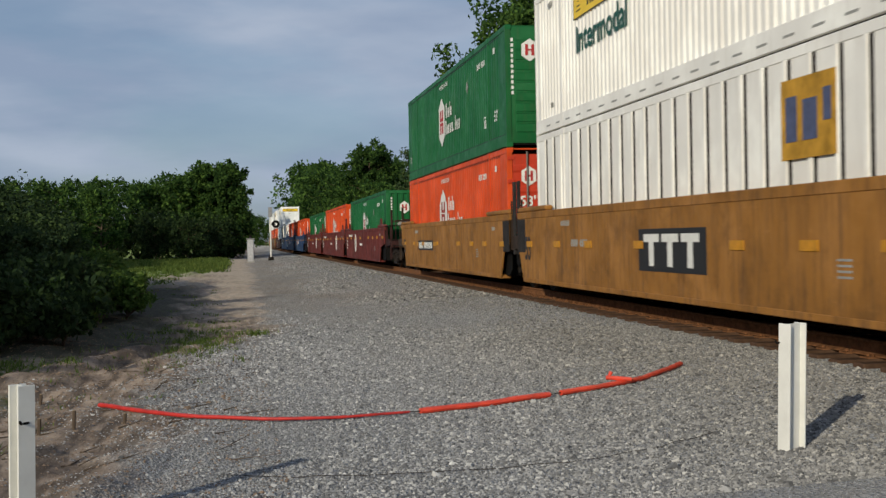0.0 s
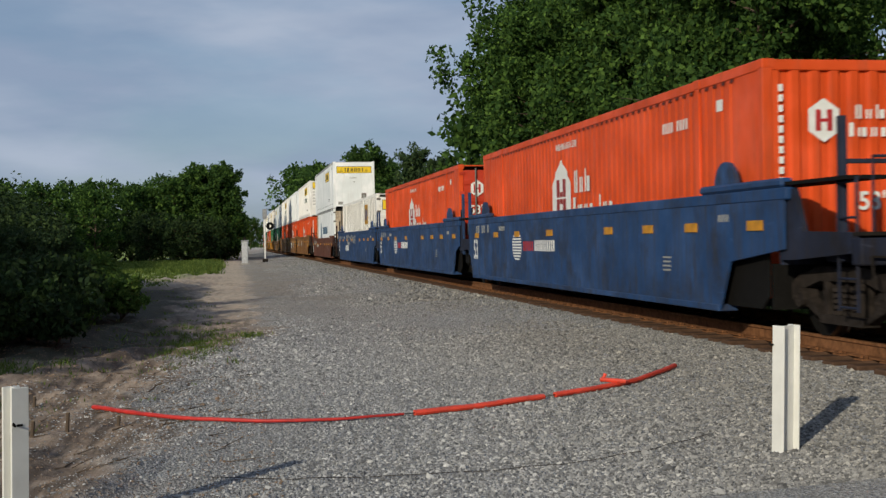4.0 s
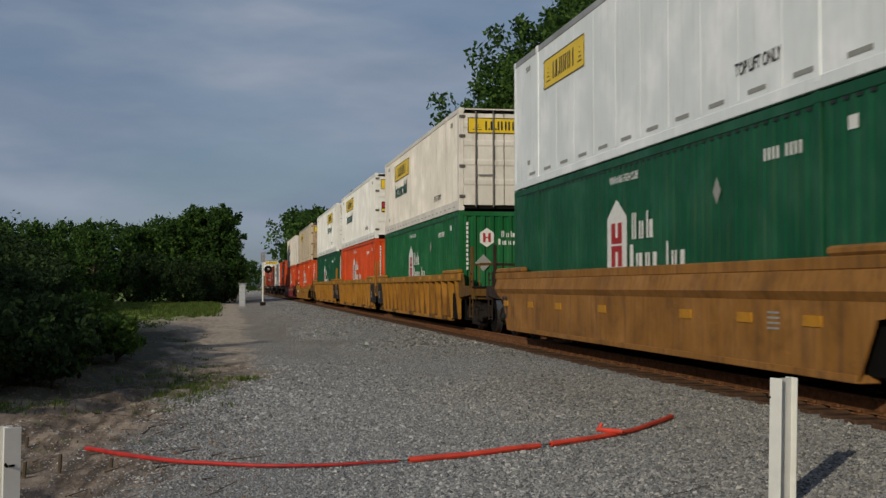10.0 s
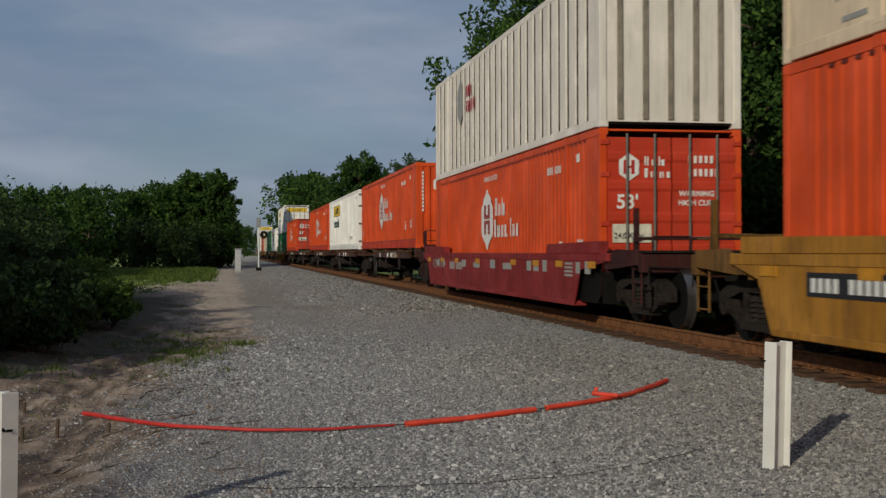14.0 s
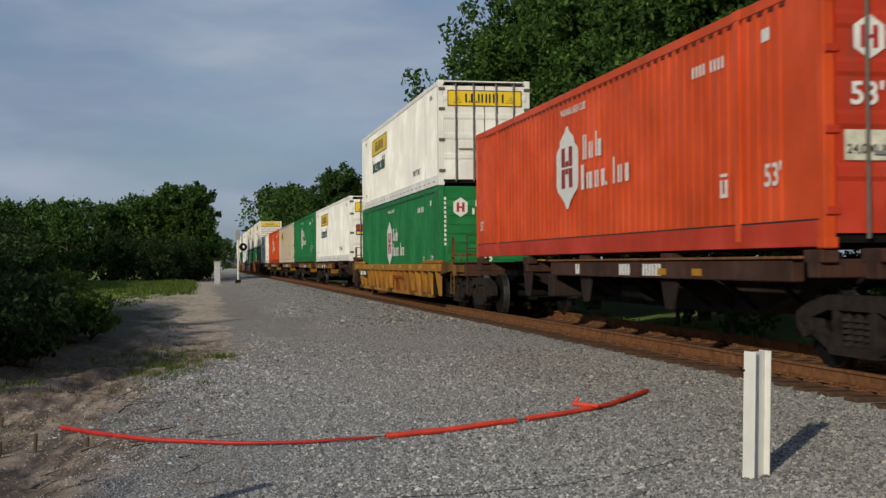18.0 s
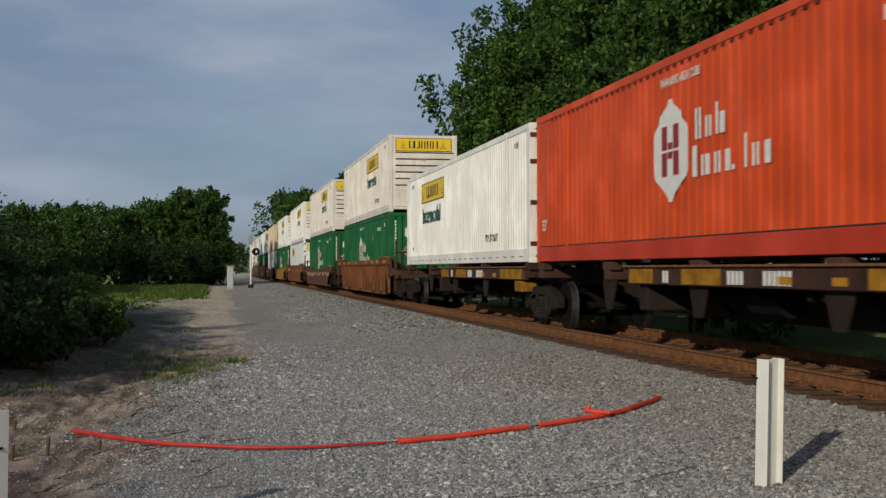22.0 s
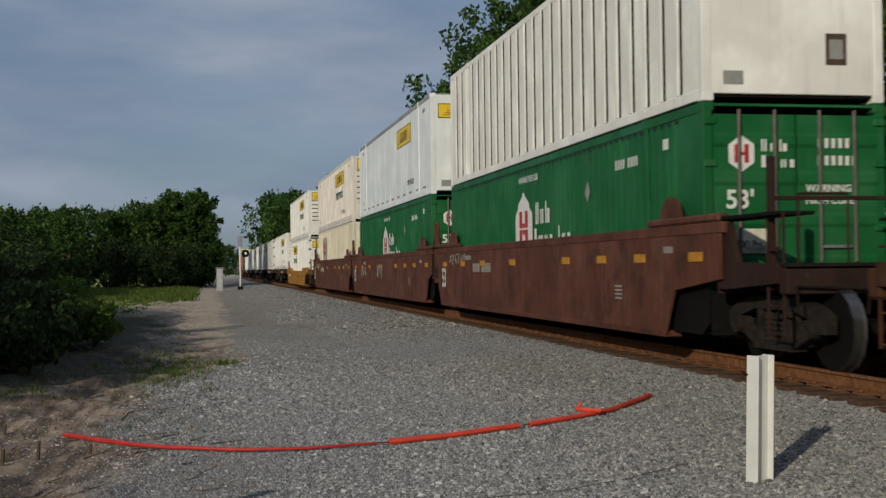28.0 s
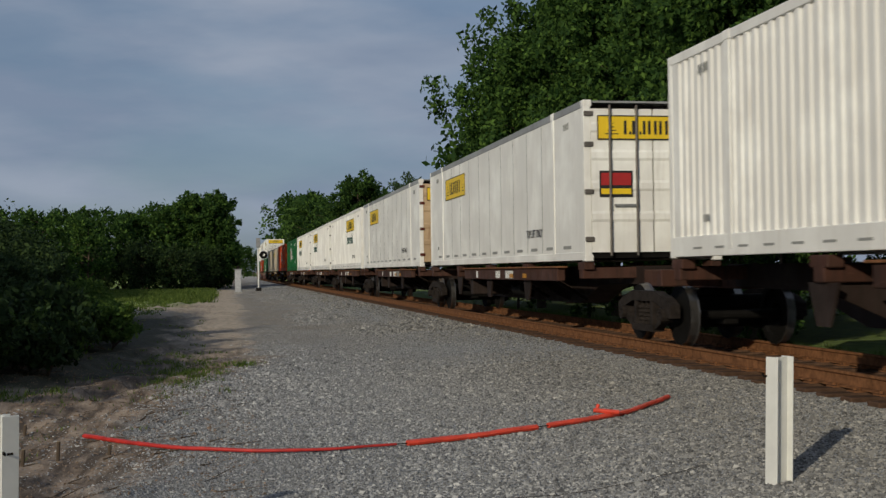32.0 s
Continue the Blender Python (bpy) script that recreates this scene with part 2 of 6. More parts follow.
AMBER = plain("amber_reflective_tape", (0.50, 0.225, 0.012), 0.5, 0, 0.3, 5)
POST_WHITE = plain("chalky_white_paint", (0.70, 0.70, 0.66), 0.6, 0, 0.07, 6)
ORANGE = plain("orange_red_plastic", (0.66, 0.062, 0.03), 0.45, 0, 0.25, 7)
DULL_RED = plain("dull_red_plastic", (0.50, 0.030, 0.022), 0.5, 0, 0.3, 7)
BARK = plain("grey_brown_bark", (0.10, 0.075, 0.055), 0.95, 0, 0.4, 4)
BROADLEAF = leaf_mat("broad_leaves", (0.020, 0.055, 0.013), (0.145, 0.258, 0.047), 0.34)
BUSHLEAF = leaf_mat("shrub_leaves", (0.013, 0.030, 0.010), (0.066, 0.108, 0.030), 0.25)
PINELEAF = leaf_mat("pine_needles", (0.022, 0.047, 0.019), (0.080, 0.124, 0.038), 0.2)
GRASSLEAF = leaf_mat("grass_blades", (0.075, 0.125, 0.024), (0.25, 0.31, 0.07), 0.35)
WEEDLEAF = leaf_mat("weed_leaves", (0.05, 0.10, 0.02), (0.17, 0.26, 0.05), 0.35)
GROUND = ground_mat()


def stone_mat():
    m, n, l, b = nodes_of("crushed_stone")
    g = n.new("ShaderNodeNewGeometry")
    col = ramp(n, l, g.outputs["Random Per Island"], [(0.0, (0.085, 0.088, 0.095)), (0.5, (0.258, 0.264, 0.275)), (0.88, (0.405, 0.411, 0.418)), (1.0, (0.60, 0.60, 0.595))])
    # stones turn yellower and darker towards the bank below the track
    sep = n.new("ShaderNodeSeparateXYZ")
    l.new(coords(n, l), sep.inputs[0])
    r = n.new("ShaderNodeMapRange")
    r.inputs["From Min"].default_value, r.inputs["From Max"].default_value, r.inputs["To Max"].default_value = 1.4, 4.6, 0.85
    r.inputs["To Min"].default_value = 0.12
    l.new(sep.outputs["X"], r.inputs["Value"])
    col = mix(n, l, r.outputs["Result"], col, (0.62, 0.58, 0.505), "MULTIPLY")
    l.new(col, b.inputs["Base Color"])
    b.inputs["Roughness"].default_value = 0.9
    b.inputs["Diffuse Roughness"].default_value = 1.0
    return m


STONE = stone_mat()

# ---- building tools ----


def part(name, bm, material, parent, label=""):
    """Links a bmesh as one mesh object under a thing or a part."""
    me = bpy.data.meshes.new(name)
    bm.to_mesh(me)
    bm.free()
    me.materials.append(material)
    ob = new(name, me)
    ob.parent = parent
    if label:
        ob["label"] = label
    return ob


def again(ob, m=None):
    """A further object on the same mesh, under the same parent."""
    o = bpy.data.objects.new(ob.name.split(".")[0], ob.data)
    scene.collection.objects.link(o)
    o.parent = ob.parent
    if m is not None:
        o.matrix_basis = m
    return o


def empty(name, label, category, group="", kind=""):
    return tagged(new(name), label, category, group, kind)


def box(bm, x0, x1, y0, y1, z0, z1, bevel=0.0):
    v = [bm.verts.new((x, y, z)) for x in (x0, x1) for y in (y0, y1) for z in (z0, z1)]
    faces = [bm.faces.new([v[i] for i in q]) for q in ((0, 1, 3, 2), (4, 6, 7, 5), (0, 4, 5, 1), (2, 3, 7, 6), (0, 2, 6, 4), (1, 5, 7, 3))]
    if bevel:
        bmesh.ops.bevel(bm, geom=list({e for f in faces for e in f.edges}), offset=bevel, segments=1, affect="EDGES")
    return bm


def boxes(rows, bevel=0.0):
    bm = bmesh.new()
    for r in rows:
        box(bm, *r, bevel=bevel)
    bmesh.ops.recalc_face_normals(bm, faces=bm.faces)
    return bm


def rod(bm, a, b, r, sides=8, r2=None):
    """A round bar from a to b."""
    a, b = Vector(a), Vector(b)
    ax = (b - a).normalized()
    u = ax.orthogonal().normalized()
    w = ax.cross(u)
    rings = []
    for p, rr in ((a, r), (b, r if r2 is None else r2)):
        rings.append([bm.verts.new(p + (u * math.cos(k * math.tau / sides) + w * math.sin(k * math.tau / sides)) * rr) for k in range(sides)])
    for k in range(sides):
        bm.faces.new((rings[0][k], rings[0][(k + 1) % sides], rings[1][(k + 1) % sides], rings[1][k]))
    bm.faces.new(rings[0][::-1])
    bm.faces.new(rings[1])
    return bm


def rods(rows, sides=8):
    bm = bmesh.new()
    for a, b, r in rows:
        rod(bm, a, b, r, sides)
    return bm


def plate(bm, outline, a, b, axis="x"):
    """A solid plate: an outline in (y, z) between x = a and x = b, or in (x, z) between y = a and y = b."""
    put = (lambda p, d: (d, p[0], p[1])) if axis == "x" else (lambda p, d: (p[0], d, p[1]))
    lo, hi = ([bm.verts.new(put(p, d)) for p in outline] for d in (a, b))
    k = len(outline)
    bm.faces.new(lo)
    bm.faces.new(hi[::-1])
    for i in range(k):
        bm.faces.new((lo[i], hi[i], hi[(i + 1) % k], lo[(i + 1) % k]))
    bmesh.ops.recalc_face_normals(bm, faces=bm.faces)
    return bm


def raw(name, verts, faces, material, smooth=False):
    me = bpy.data.meshes.new(name)
    me.from_pydata(verts, [], faces)
    me.materials.append(material)
    if smooth:
        me.shade_smooth()
    return me


def wave(name, span, lo, hi, pitch, depth, face, side, material, parent, flat=0.0, axis="y"):
    """A corrugated sheet along y (or x), between lo and hi in z, whose crests lie at face and whose valleys lie depth behind it."""
    a, b = span
    pts = [(a, 0.0)]
    if flat:
        pts.append((a + flat, 0.0))
    p = a + flat
    while p + pitch <= b - flat + 1e-6:
        pts += [(p + pitch * 0.36, 0.0), (p + pitch * 0.50, 1.0), (p + pitch * 0.86, 1.0), (p + pitch, 0.0)]
        p += pitch
    pts.append((b, 0.0))
    verts, faces = [], []
    for u, d in pts:
        off = face - side * depth * d
        for z in (lo, hi):
            verts.append((off, u, z) if axis == "y" else (u, off, z))
    for i in range(len(pts) - 1):
        q = (2 * i, 2 * i + 2, 2 * i + 3, 2 * i + 1)
        faces.append(q if (side < 0) == (axis == "y") else q[::-1])
    me = raw(name, verts, faces, material)
    ob = new(name, me)
    ob.parent = parent
    return ob


TEXTS = {}


def text_mesh(body, height):
    """Flat lettering with its lower left corner at the origin; gives its mesh data and its width."""
    if body not in TEXTS:
        cu = bpy.data.curves.new("lettering", "FONT")
        cu.body, cu.extrude, cu.offset = body, 0.0, 0.022
        ob = bpy.data.objects.new("lettering", cu)
        me = bpy.data.meshes.new_from_object(ob)
        co = np.array([v.co for v in me.vertices])
        co -= co.min(0)
        TEXTS[body] = (co / co[:, 1].max(), [tuple(p.vertices) for p in me.polygons])
        bpy.data.objects.remove(ob)
        bpy.data.curves.remove(cu)
        bpy.data.meshes.remove(me)
    co, faces = TEXTS[body]
    return co * height, faces


def lettering(parent, body, material, where, side, height, squeeze=1.0, label=""):
    """Words on a face. side 'x': on a face that looks to -x, read from there, where = (x, y of the left end, z of the foot).
    side 'y': on a face that looks to -y."""
    co, faces = text_mesh(body, height)
    x, y, z = where
    if side == "x":
        verts = [(x, y - c[0] * squeeze, z + c[1]) for c in co]
    else:
        verts = [(x + c[0] * squeeze, y, z + c[1]) for c in co]
    ob = new("lettering", raw("lettering", verts, faces, material))
    ob.parent = parent
    if label:
        ob["label"] = label
    return ob


def bars(parent, name, rects, material, side, off, label=""):
    """Thin painted shapes on a face: rectangles (u0, u1, v0, v1), with u along y (or x) and v up."""
    bm = bmesh.new()
    for u0, u1, v0, v1 in rects:
        if side == "x":
            box(bm, off - 0.004, off, u0, u1, v0, v1)
        else:
            box(bm, u0, u1, off - 0.004, off, v0, v1)
    bmesh.ops.recalc_face_normals(bm, faces=bm.faces)
    ob = part(name, bm, material, parent, label)
    return tagged(ob, kind="stuff") or ob if len(rects) > 3 else ob


def word(u, v, height, count, turn=-1, width=0.42, gap=0.34, skip=()):
    """Letter-sized blocks that stand for words; turn -1 where reading goes towards smaller u."""
    out = []
    for k in range(count):
        if k in skip:
            continue
        a = u + turn * k * height * (width + gap)
        c = a + turn * height * width
        out.append((min(a, c), max(a, c), v, v + height))
    return out


def shape(parent, name, outline, material, side, off, label=""):
    bm = bmesh.new()
    plate(bm, outline, off - 0.004, off, side)
    return part(name, bm, material, parent, label)

# ---- ground and track ----
TRACK_X, RAIL_Z, BEND_Y, BEND = 7.625, 0.36, 187.0, 1.29e-4


def bend(y):
    """How far the track has swung to the right at y, and its slope."""
    d = max(0.0, y - BEND_Y)
    return BEND * d * d, 2 * BEND * d


def smooth(a, b, v):
    k = min(1.0, max(0.0, (v - a) / (b - a)))
    return k * k * (3 - 2 * k)


def ground_z(x, y):
    sx = x - bend(y)[0]
    z = 0.135 * smooth(1.2, 6.0, sx) - 0.55 * smooth(9.2, 12.5, sx)
    if sx < 0.4:
        rough = noise.noise(Vector((x * 0.45, y * 0.3, 3.0))) * 0.10 + noise.noise(Vector((x * 1.7, y * 1.2, 7.0))) * 0.045
        rough += 0.09 * noise.noise(Vector((x * 1.5 - y * 0.37, y * 0.13, 11.0))) + 0.11 * noise.noise(Vector((x * 3.6 - y * 0.95, y * 0.22, 15.0))) + 0.05 * noise.noise(Vector((x * 3.1, y * 2.3, 5.0)))
        rough *= 1 - 0.85 * math.exp(-(((y - 11.2) / 1.1) ** 2))  # trodden flat where the cable lies
        z += rough * smooth(0.4, -1.2, sx) + 0.05 * smooth(-0.8, -3.0, sx)
    return z


def ground():
    def steps(stops):
        out = []
        for (a, n), (b, _) in zip(stops, stops[1:]):
            out += [a + (b - a) * i / n for i in range(n)]
        return out + [stops[-1][0]]

    xs = steps([(-900, 8), (-60, 12), (-12, 20), (-4.5, 75), (1.5, 20), (6.5, 8), (9, 10), (14, 12), (60, 8), (900, 1)])
    ys = steps([(-400, 8), (-20, 10), (5, 130), (26, 60), (60, 24), (190, 26), (450, 10), (2500, 1)])
    verts = [(x + bend(y)[0] * (y < 460), y, ground_z(x + bend(y)[0] * (y < 460), y) if y < 460 else 0.0) for y in ys for x in xs]
    w = len(xs)
    faces = [(j * w + i, j * w + i + 1, (j + 1) * w + i + 1, (j + 1) * w + i) for j in range(len(ys) - 1) for i in range(w - 1)]
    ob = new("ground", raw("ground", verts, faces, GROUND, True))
    tagged(ob, "grey crushed stone beside the track, with brown dirt and grass at its edge", "ground", kind="structure")


def scatter_stones(count, xr, yr, size, seed, road=True):
    """Loose crushed stones as one piece of stuff: ridged chips half sunk into the ground."""
    rng = np.random.default_rng(seed)
    x = rng.uniform(*xr, count)
    y = yr[0] + (yr[1] - yr[0]) * rng.random(count) ** 1.5
    # fewer and smaller stones where wheels have pressed them into dust
    worn = np.array([noise.noise(Vector((a * 0.55, b * 0.16, 2.0))) for a, b in zip(x, y)]) + 0.9 * np.clip((y - 17) / 14, 0, 1) * np.clip((4.2 - x) / 2.4, 0, 1)
    if road:  # they thin out at the ragged edge of the dirt
        ragged = -0.75 + 1.2 * np.clip((y - 16) / 5, 0, 1) + 0.5 * np.array([noise.noise(Vector((a * 0.9, b * 0.6, 9.0))) for a, b in zip(x, y)])
        stay = x > ragged + rng.normal(0, 0.22, count)
        x, y, worn = x[stay], y[stay], worn[stay]
        keep = worn + rng.normal(0, 0.25, count if len(x) == count else len(x)) < 0.85
        x, y, worn = x[keep], y[keep], worn[keep]
        count = len(x)
    s = size * rng.lognormal(0, 0.34, count) * np.clip(1.15 - 0.75 * np.clip(worn, 0, 1), 0.25, 1.15)
    z = np.array([ground_z(a, b) for a, b in zip(x, y)]) + s * 0.15
    base = np.array([(1.1, 0.2, -0.25), (-0.1, 1, -0.25), (-1.1, -0.1, -0.25), (0, -1, -0.25), (0.5, 0.05, 0.5), (-0.45, 0, 0.45)], float)
    pts = base[None] * rng.uniform(0.6, 1.25, (count, 6, 3)) + rng.normal(0, 0.16, (count, 6, 3))
    a = rng.uniform(0, math.tau, count)
    ca, sa = np.cos(a)[:, None], np.sin(a)[:, None]
    px, py = pts[..., 0] * ca - pts[..., 1] * sa, pts[..., 0] * sa + pts[..., 1] * ca
    v = np.stack([px * s[:, None] + x[:, None], py * s[:, None] + y[:, None], pts[..., 2] * s[:, None] + z[:, None]], -1).reshape(-1, 3)
    tri = np.array([(0, 1, 4), (1, 5, 4), (1, 2, 5), (2, 3, 5), (3, 4, 5), (3, 0, 4)])
    f = (tri[None] + 6 * np.arange(count)[:, None, None]).reshape(-1, 3)
    return raw("loose_gravel", v.tolist(), f.tolist(), STONE)


def gravel():
    for n, (count, xr, yr, size, seed) in enumerate(((104000, (-1.2, 6.3), (6.6, 18.0), 0.0100, 5), (38000, (-0.6, 6.3), (13.0, 42.0), 0.0145, 6), (14000, (1.8, 6.3), (6.6, 20.0), 0.0125, 10), (9000, (1.6, 6.2), (28.0, 110.0), 0.030, 7), (2200, (-0.8, 1.6), (16.0, 50.0), 0.018, 9), (3200, (-2.4, 0.2), (6.6, 14.0), 0.0105, 8))):
        ob = new("loose_gravel", scatter_stones(count, xr, yr, size, seed, seed != 8))
        tagged(ob, "loose light and dark grey crushed stones", "gravel", kind="stuff")


def rail_strip(x, name, parent):
    """A T-section rail that follows the track's line."""
    sec = [(-0.07, -0.175), (0.07, -0.175), (0.07, -0.16), (0.012, -0.145), (0.012, -0.045), (0.037, -0.03), (0.037, -0.006), (0.028, 0.0), (-0.028, 0.0), (-0.037, -0.006), (-0.037, -0.03), (-0.012, -0.045), (-0.012, -0.145), (-0.07, -0.16)]
    ys = [-120, 60, BEND_Y] + [BEND_Y + 13 * k for k in range(1, 22)]
    verts = [(x + bend(y)[0] + u, y, RAIL_Z + w) for y in ys for u, w in sec]
    k = len(sec)
    faces = [(j * k + i, j * k + (i + 1) % k, (j + 1) * k + (i + 1) % k, (j + 1) * k + i) for j in range(len(ys) - 1) for i in range(k)]
    ob = new(name, raw(name, verts, faces, RUST))
    ob.parent = parent
    return ob


def track():
    thing = empty("railway_track", "rusty steel rails on dark wooden sleepers in grey ballast", "railway track", kind="structure")
    for x in (TRACK_X - 0.79, TRACK_X + 0.79):
        rail_strip(x, "rail", thing)
    bm = boxes([(-1.32, 1.32, -0.115, 0.115, -0.17, 0.0)], 0.012)
    me = bpy.data.meshes.new("sleeper")
    bm.to_mesh(me)
    bm.free()
    me.materials.append(WOOD_TIE)
    plates = boxes([(s * 0.79 - 0.17, s * 0.79 + 0.17, -0.09, 0.09, 0.0, 0.016) for s in (-1, 1)] + [(s * 0.79 + d - 0.015, s * 0.79 + d + 0.015, e - 0.015, e + 0.015, 0.01, 0.045) for s in (-1, 1) for d in (-0.1, 0.1) for e in (-0.05, 0.05)])
    pm = bpy.data.meshes.new("tie_plate")
    plates.to_mesh(pm)
    plates.free()
    pm.materials.append(RUST)
    rng = random.Random(4)
    for k in range(110):
        y = 4 + 0.53 * k
        o = new("sleeper", me)
        o.parent = thing
        o.matrix_basis = pose(TRACK_X + rng.uniform(-0.04, 0.04), y, RAIL_Z - 0.176 - rng.uniform(0, 0.012), 0, rng.uniform(-0.4, 0.4), rng.uniform(-1, 1))
        if k < 70:
            p = new("tie_plate", pm)
            p.parent = o
    far = boxes([(TRACK_X - 1.3 + bend(y)[0], TRACK_X + 1.3 + bend(y)[0], y - 0.115, y + 0.115, RAIL_Z - 0.34, RAIL_Z - 0.178) for y in [62.3 + 0.53 * k for k in range(650)] + [3.4 - 0.53 * k for k in range(120)]])
    tagged(part("far_sleepers", far, WOOD_TIE, thing), kind="stuff")


ground()
track()

# ---- posts, fallen barrier, signal ----


def steel_post(name, x, y, height, turn, mark, wide, lean):
    """A white H-section steel post."""
    t = empty(name, "white painted steel H-section post standing in the gravel", "post", "gate posts")
    a, w, e = 0.05, wide, 0.012
    for s in (-1, 1):
        bm = bmesh.new()
        box(bm, -a, a, s * w - e / 2, s * w + e / 2, -0.25, height, 0.003)
        part("flange", bm, POST_WHITE, t)
    bm = bmesh.new()
    box(bm, -e / 2, e / 2, -w + e / 2, w - e / 2, -0.25, height - 0.003)
    part("web", bm, POST_WHITE, t)
    height_hook = height - (0.19 if mark else 0.13)
    hook = rods([((-a + 0.01, -w - 0.006, height_hook), (-a + 0.008, -w - 0.03, height_hook - 0.005), 0.006), ((-a + 0.008, -w - 0.03, height_hook - 0.005), (-a - 0.005, -w - 0.032, height_hook + 0.012), 0.006)])
    part("hook", hook, BLACK, t, "short dark steel hook")
    if mark:
        bm = bmesh.new()
        box(bm, -0.02, 0.014, -w - e / 2 - 0.003, -w - e / 2, height - mark - 0.012, height - mark)
        part("slot", bm, BLACK, t, "dark slot near the top")
    t.matrix_basis = pose(x, y, ground_z(x, y), *lean, turn)
    return t


steel_post("steel_post", 3.70, 7.62, 0.86, -65, 0, 0.08, (0.0, 1.7))
steel_post("steel_post", -1.135, 6.52, 0.72, 40, 0.19, 0.042, (0.6, 0.6))


def fallen_barrier():
    """A slack cable in orange plastic sleeves, lying across the gravel."""
    t = empty("barrier_cable", "slack barrier cable in bright orange-red plastic sleeves lying on gravel", "barrier")
    line = [(-1.34, 11.95), (-1.0, 11.35), (-0.55, 10.85), (-0.05, 10.5), (0.45, 10.3), (1.0, 10.3), (1.52, 10.42), (2.1, 10.58), (2.62, 10.8), (3.1, 10.98), (3.55, 11.2), (3.95, 11.45), (4.4, 11.95), (4.72, 12.35)]

    def at(u):
        i = min(int(u), len(line) - 2)
        f = u - i
        p = [line[max(0, i - 1)], line[i], line[i + 1], line[min(len(line) - 1, i + 2)]]
        q = []
        for c in (0, 1):
            a, b, d, e = (k[c] for k in p)
            q.append(0.5 * (2 * b + (d - a) * f + (2 * a - 5 * b + 4 * d - e) * f * f + (3 * b - a - 3 * d + e) * f ** 3))
        return Vector((q[0], q[1], sum(ground_z(q[0] + 0.15 * k, q[1]) for k in (-2, -1, 0, 1, 2)) / 5 + 0.03 + 0.002 * math.sin(u * 5)))

    def tube(name, u0, u1, r, material, label="", lift=0.0):
        bm = bmesh.new()
        n = max(3, int((u1 - u0) * 6))
        rings = []
        for k in range(n + 1):
            p, q = at(u0 + (u1 - u0) * k / n), at(u0 + (u1 - u0) * k / n + 0.01)
            ax = (q - p).normalized()
            side = ax.cross(Vector((0, 0, 1))).normalized()
            rr = r * (1 + 0.06 * math.sin(k * 2.1)) * (1.25 - 0.62 * k / n if u1 < 6 else 1.0)
            rings.append([bm.verts.new(p + Vector((0, 0, lift)) + side * math.cos(j * math.tau / 8) * rr * 1.15 + Vector((0, 0, 1)) * math.sin(j * math.tau / 8) * rr * 0.9) for j in range(8)])
        for a, b in zip(rings, rings[1:]):
            for j in range(8):
                bm.faces.new((a[j], a[(j + 1) % 8], b[(j + 1) % 8], b[j]))
        bm.faces.new(rings[0])
        bm.faces.new(rings[-1])
        bmesh.ops.recalc_face_normals(bm, faces=bm.faces)
        return part(name, bm, material, t, label)

    tube("cable", 0.0, 12.95, 0.005, BLACK, "thin dark wire cable")
    for u0, u1, r in ((0.02, 5.9, 0.020), (6.08, 8.5, 0.030), (8.76, 12.98, 0.029)):
        tube("sleeve", u0, u1, r, DULL_RED if u0 < 1 else ORANGE, "dull red plastic sleeve" if u0 < 1 else "")
    bm = bmesh.new()
    p = at(10.3)
    rod(bm, p + Vector((-0.12, 0.05, 0.05)), p + Vector((0.12, -0.02, 0.03)), 0.022)
    rod(bm, p + Vector((-0.1, 0.05, 0.03)), p + Vector((-0.06, 0.07, 0.1)), 0.018)
    part("knot", bm, ORANGE, t, "twisted loop of orange sleeve")


fallen_barrier()


def loose_wire():
    """A thin dark wire lying across the gravel between the posts."""
    t = empty("loose_wire", "thin dark rusty wire lying loose on the gravel", "wire")
    line = [(-0.16, 8.0), (0.2, 7.88), (0.52, 7.82), (0.99, 7.77), (1.6, 7.77), (2.1, 7.79), (2.4, 7.84), (2.93, 8.07), (3.25, 8.26), (3.5, 8.42)]
    bm = bmesh.new()
    pts = []
    for k, ((x0, y0), (x1, y1)) in enumerate(zip(line, line[1:])):
        for i in range(5):
            f = i / 5
            x, y = x0 + (x1 - x0) * f, y0 + (y1 - y0) * f + 0.012 * math.sin(7.0 * (k + f))
            pts.append(Vector((x, y, ground_z(x, y) + 0.007 + 0.008 * abs(math.sin(2.3 * (k + f))))))
    rings = [[bm.verts.new(q + Vector((0, math.cos(k * math.tau / 5), math.sin(k * math.tau / 5))) * 0.0028) for k in range(5)] for q in pts]
    for a, b in zip(rings, rings[1:]):
        for k in range(5):
            bm.faces.new((a[k], a[(k + 1) % 5], b[(k + 1) % 5], b[k]))
    part("strand", bm, plain("rusty_wire", (0.05, 0.042, 0.036), 0.9), t)


loose_wire()


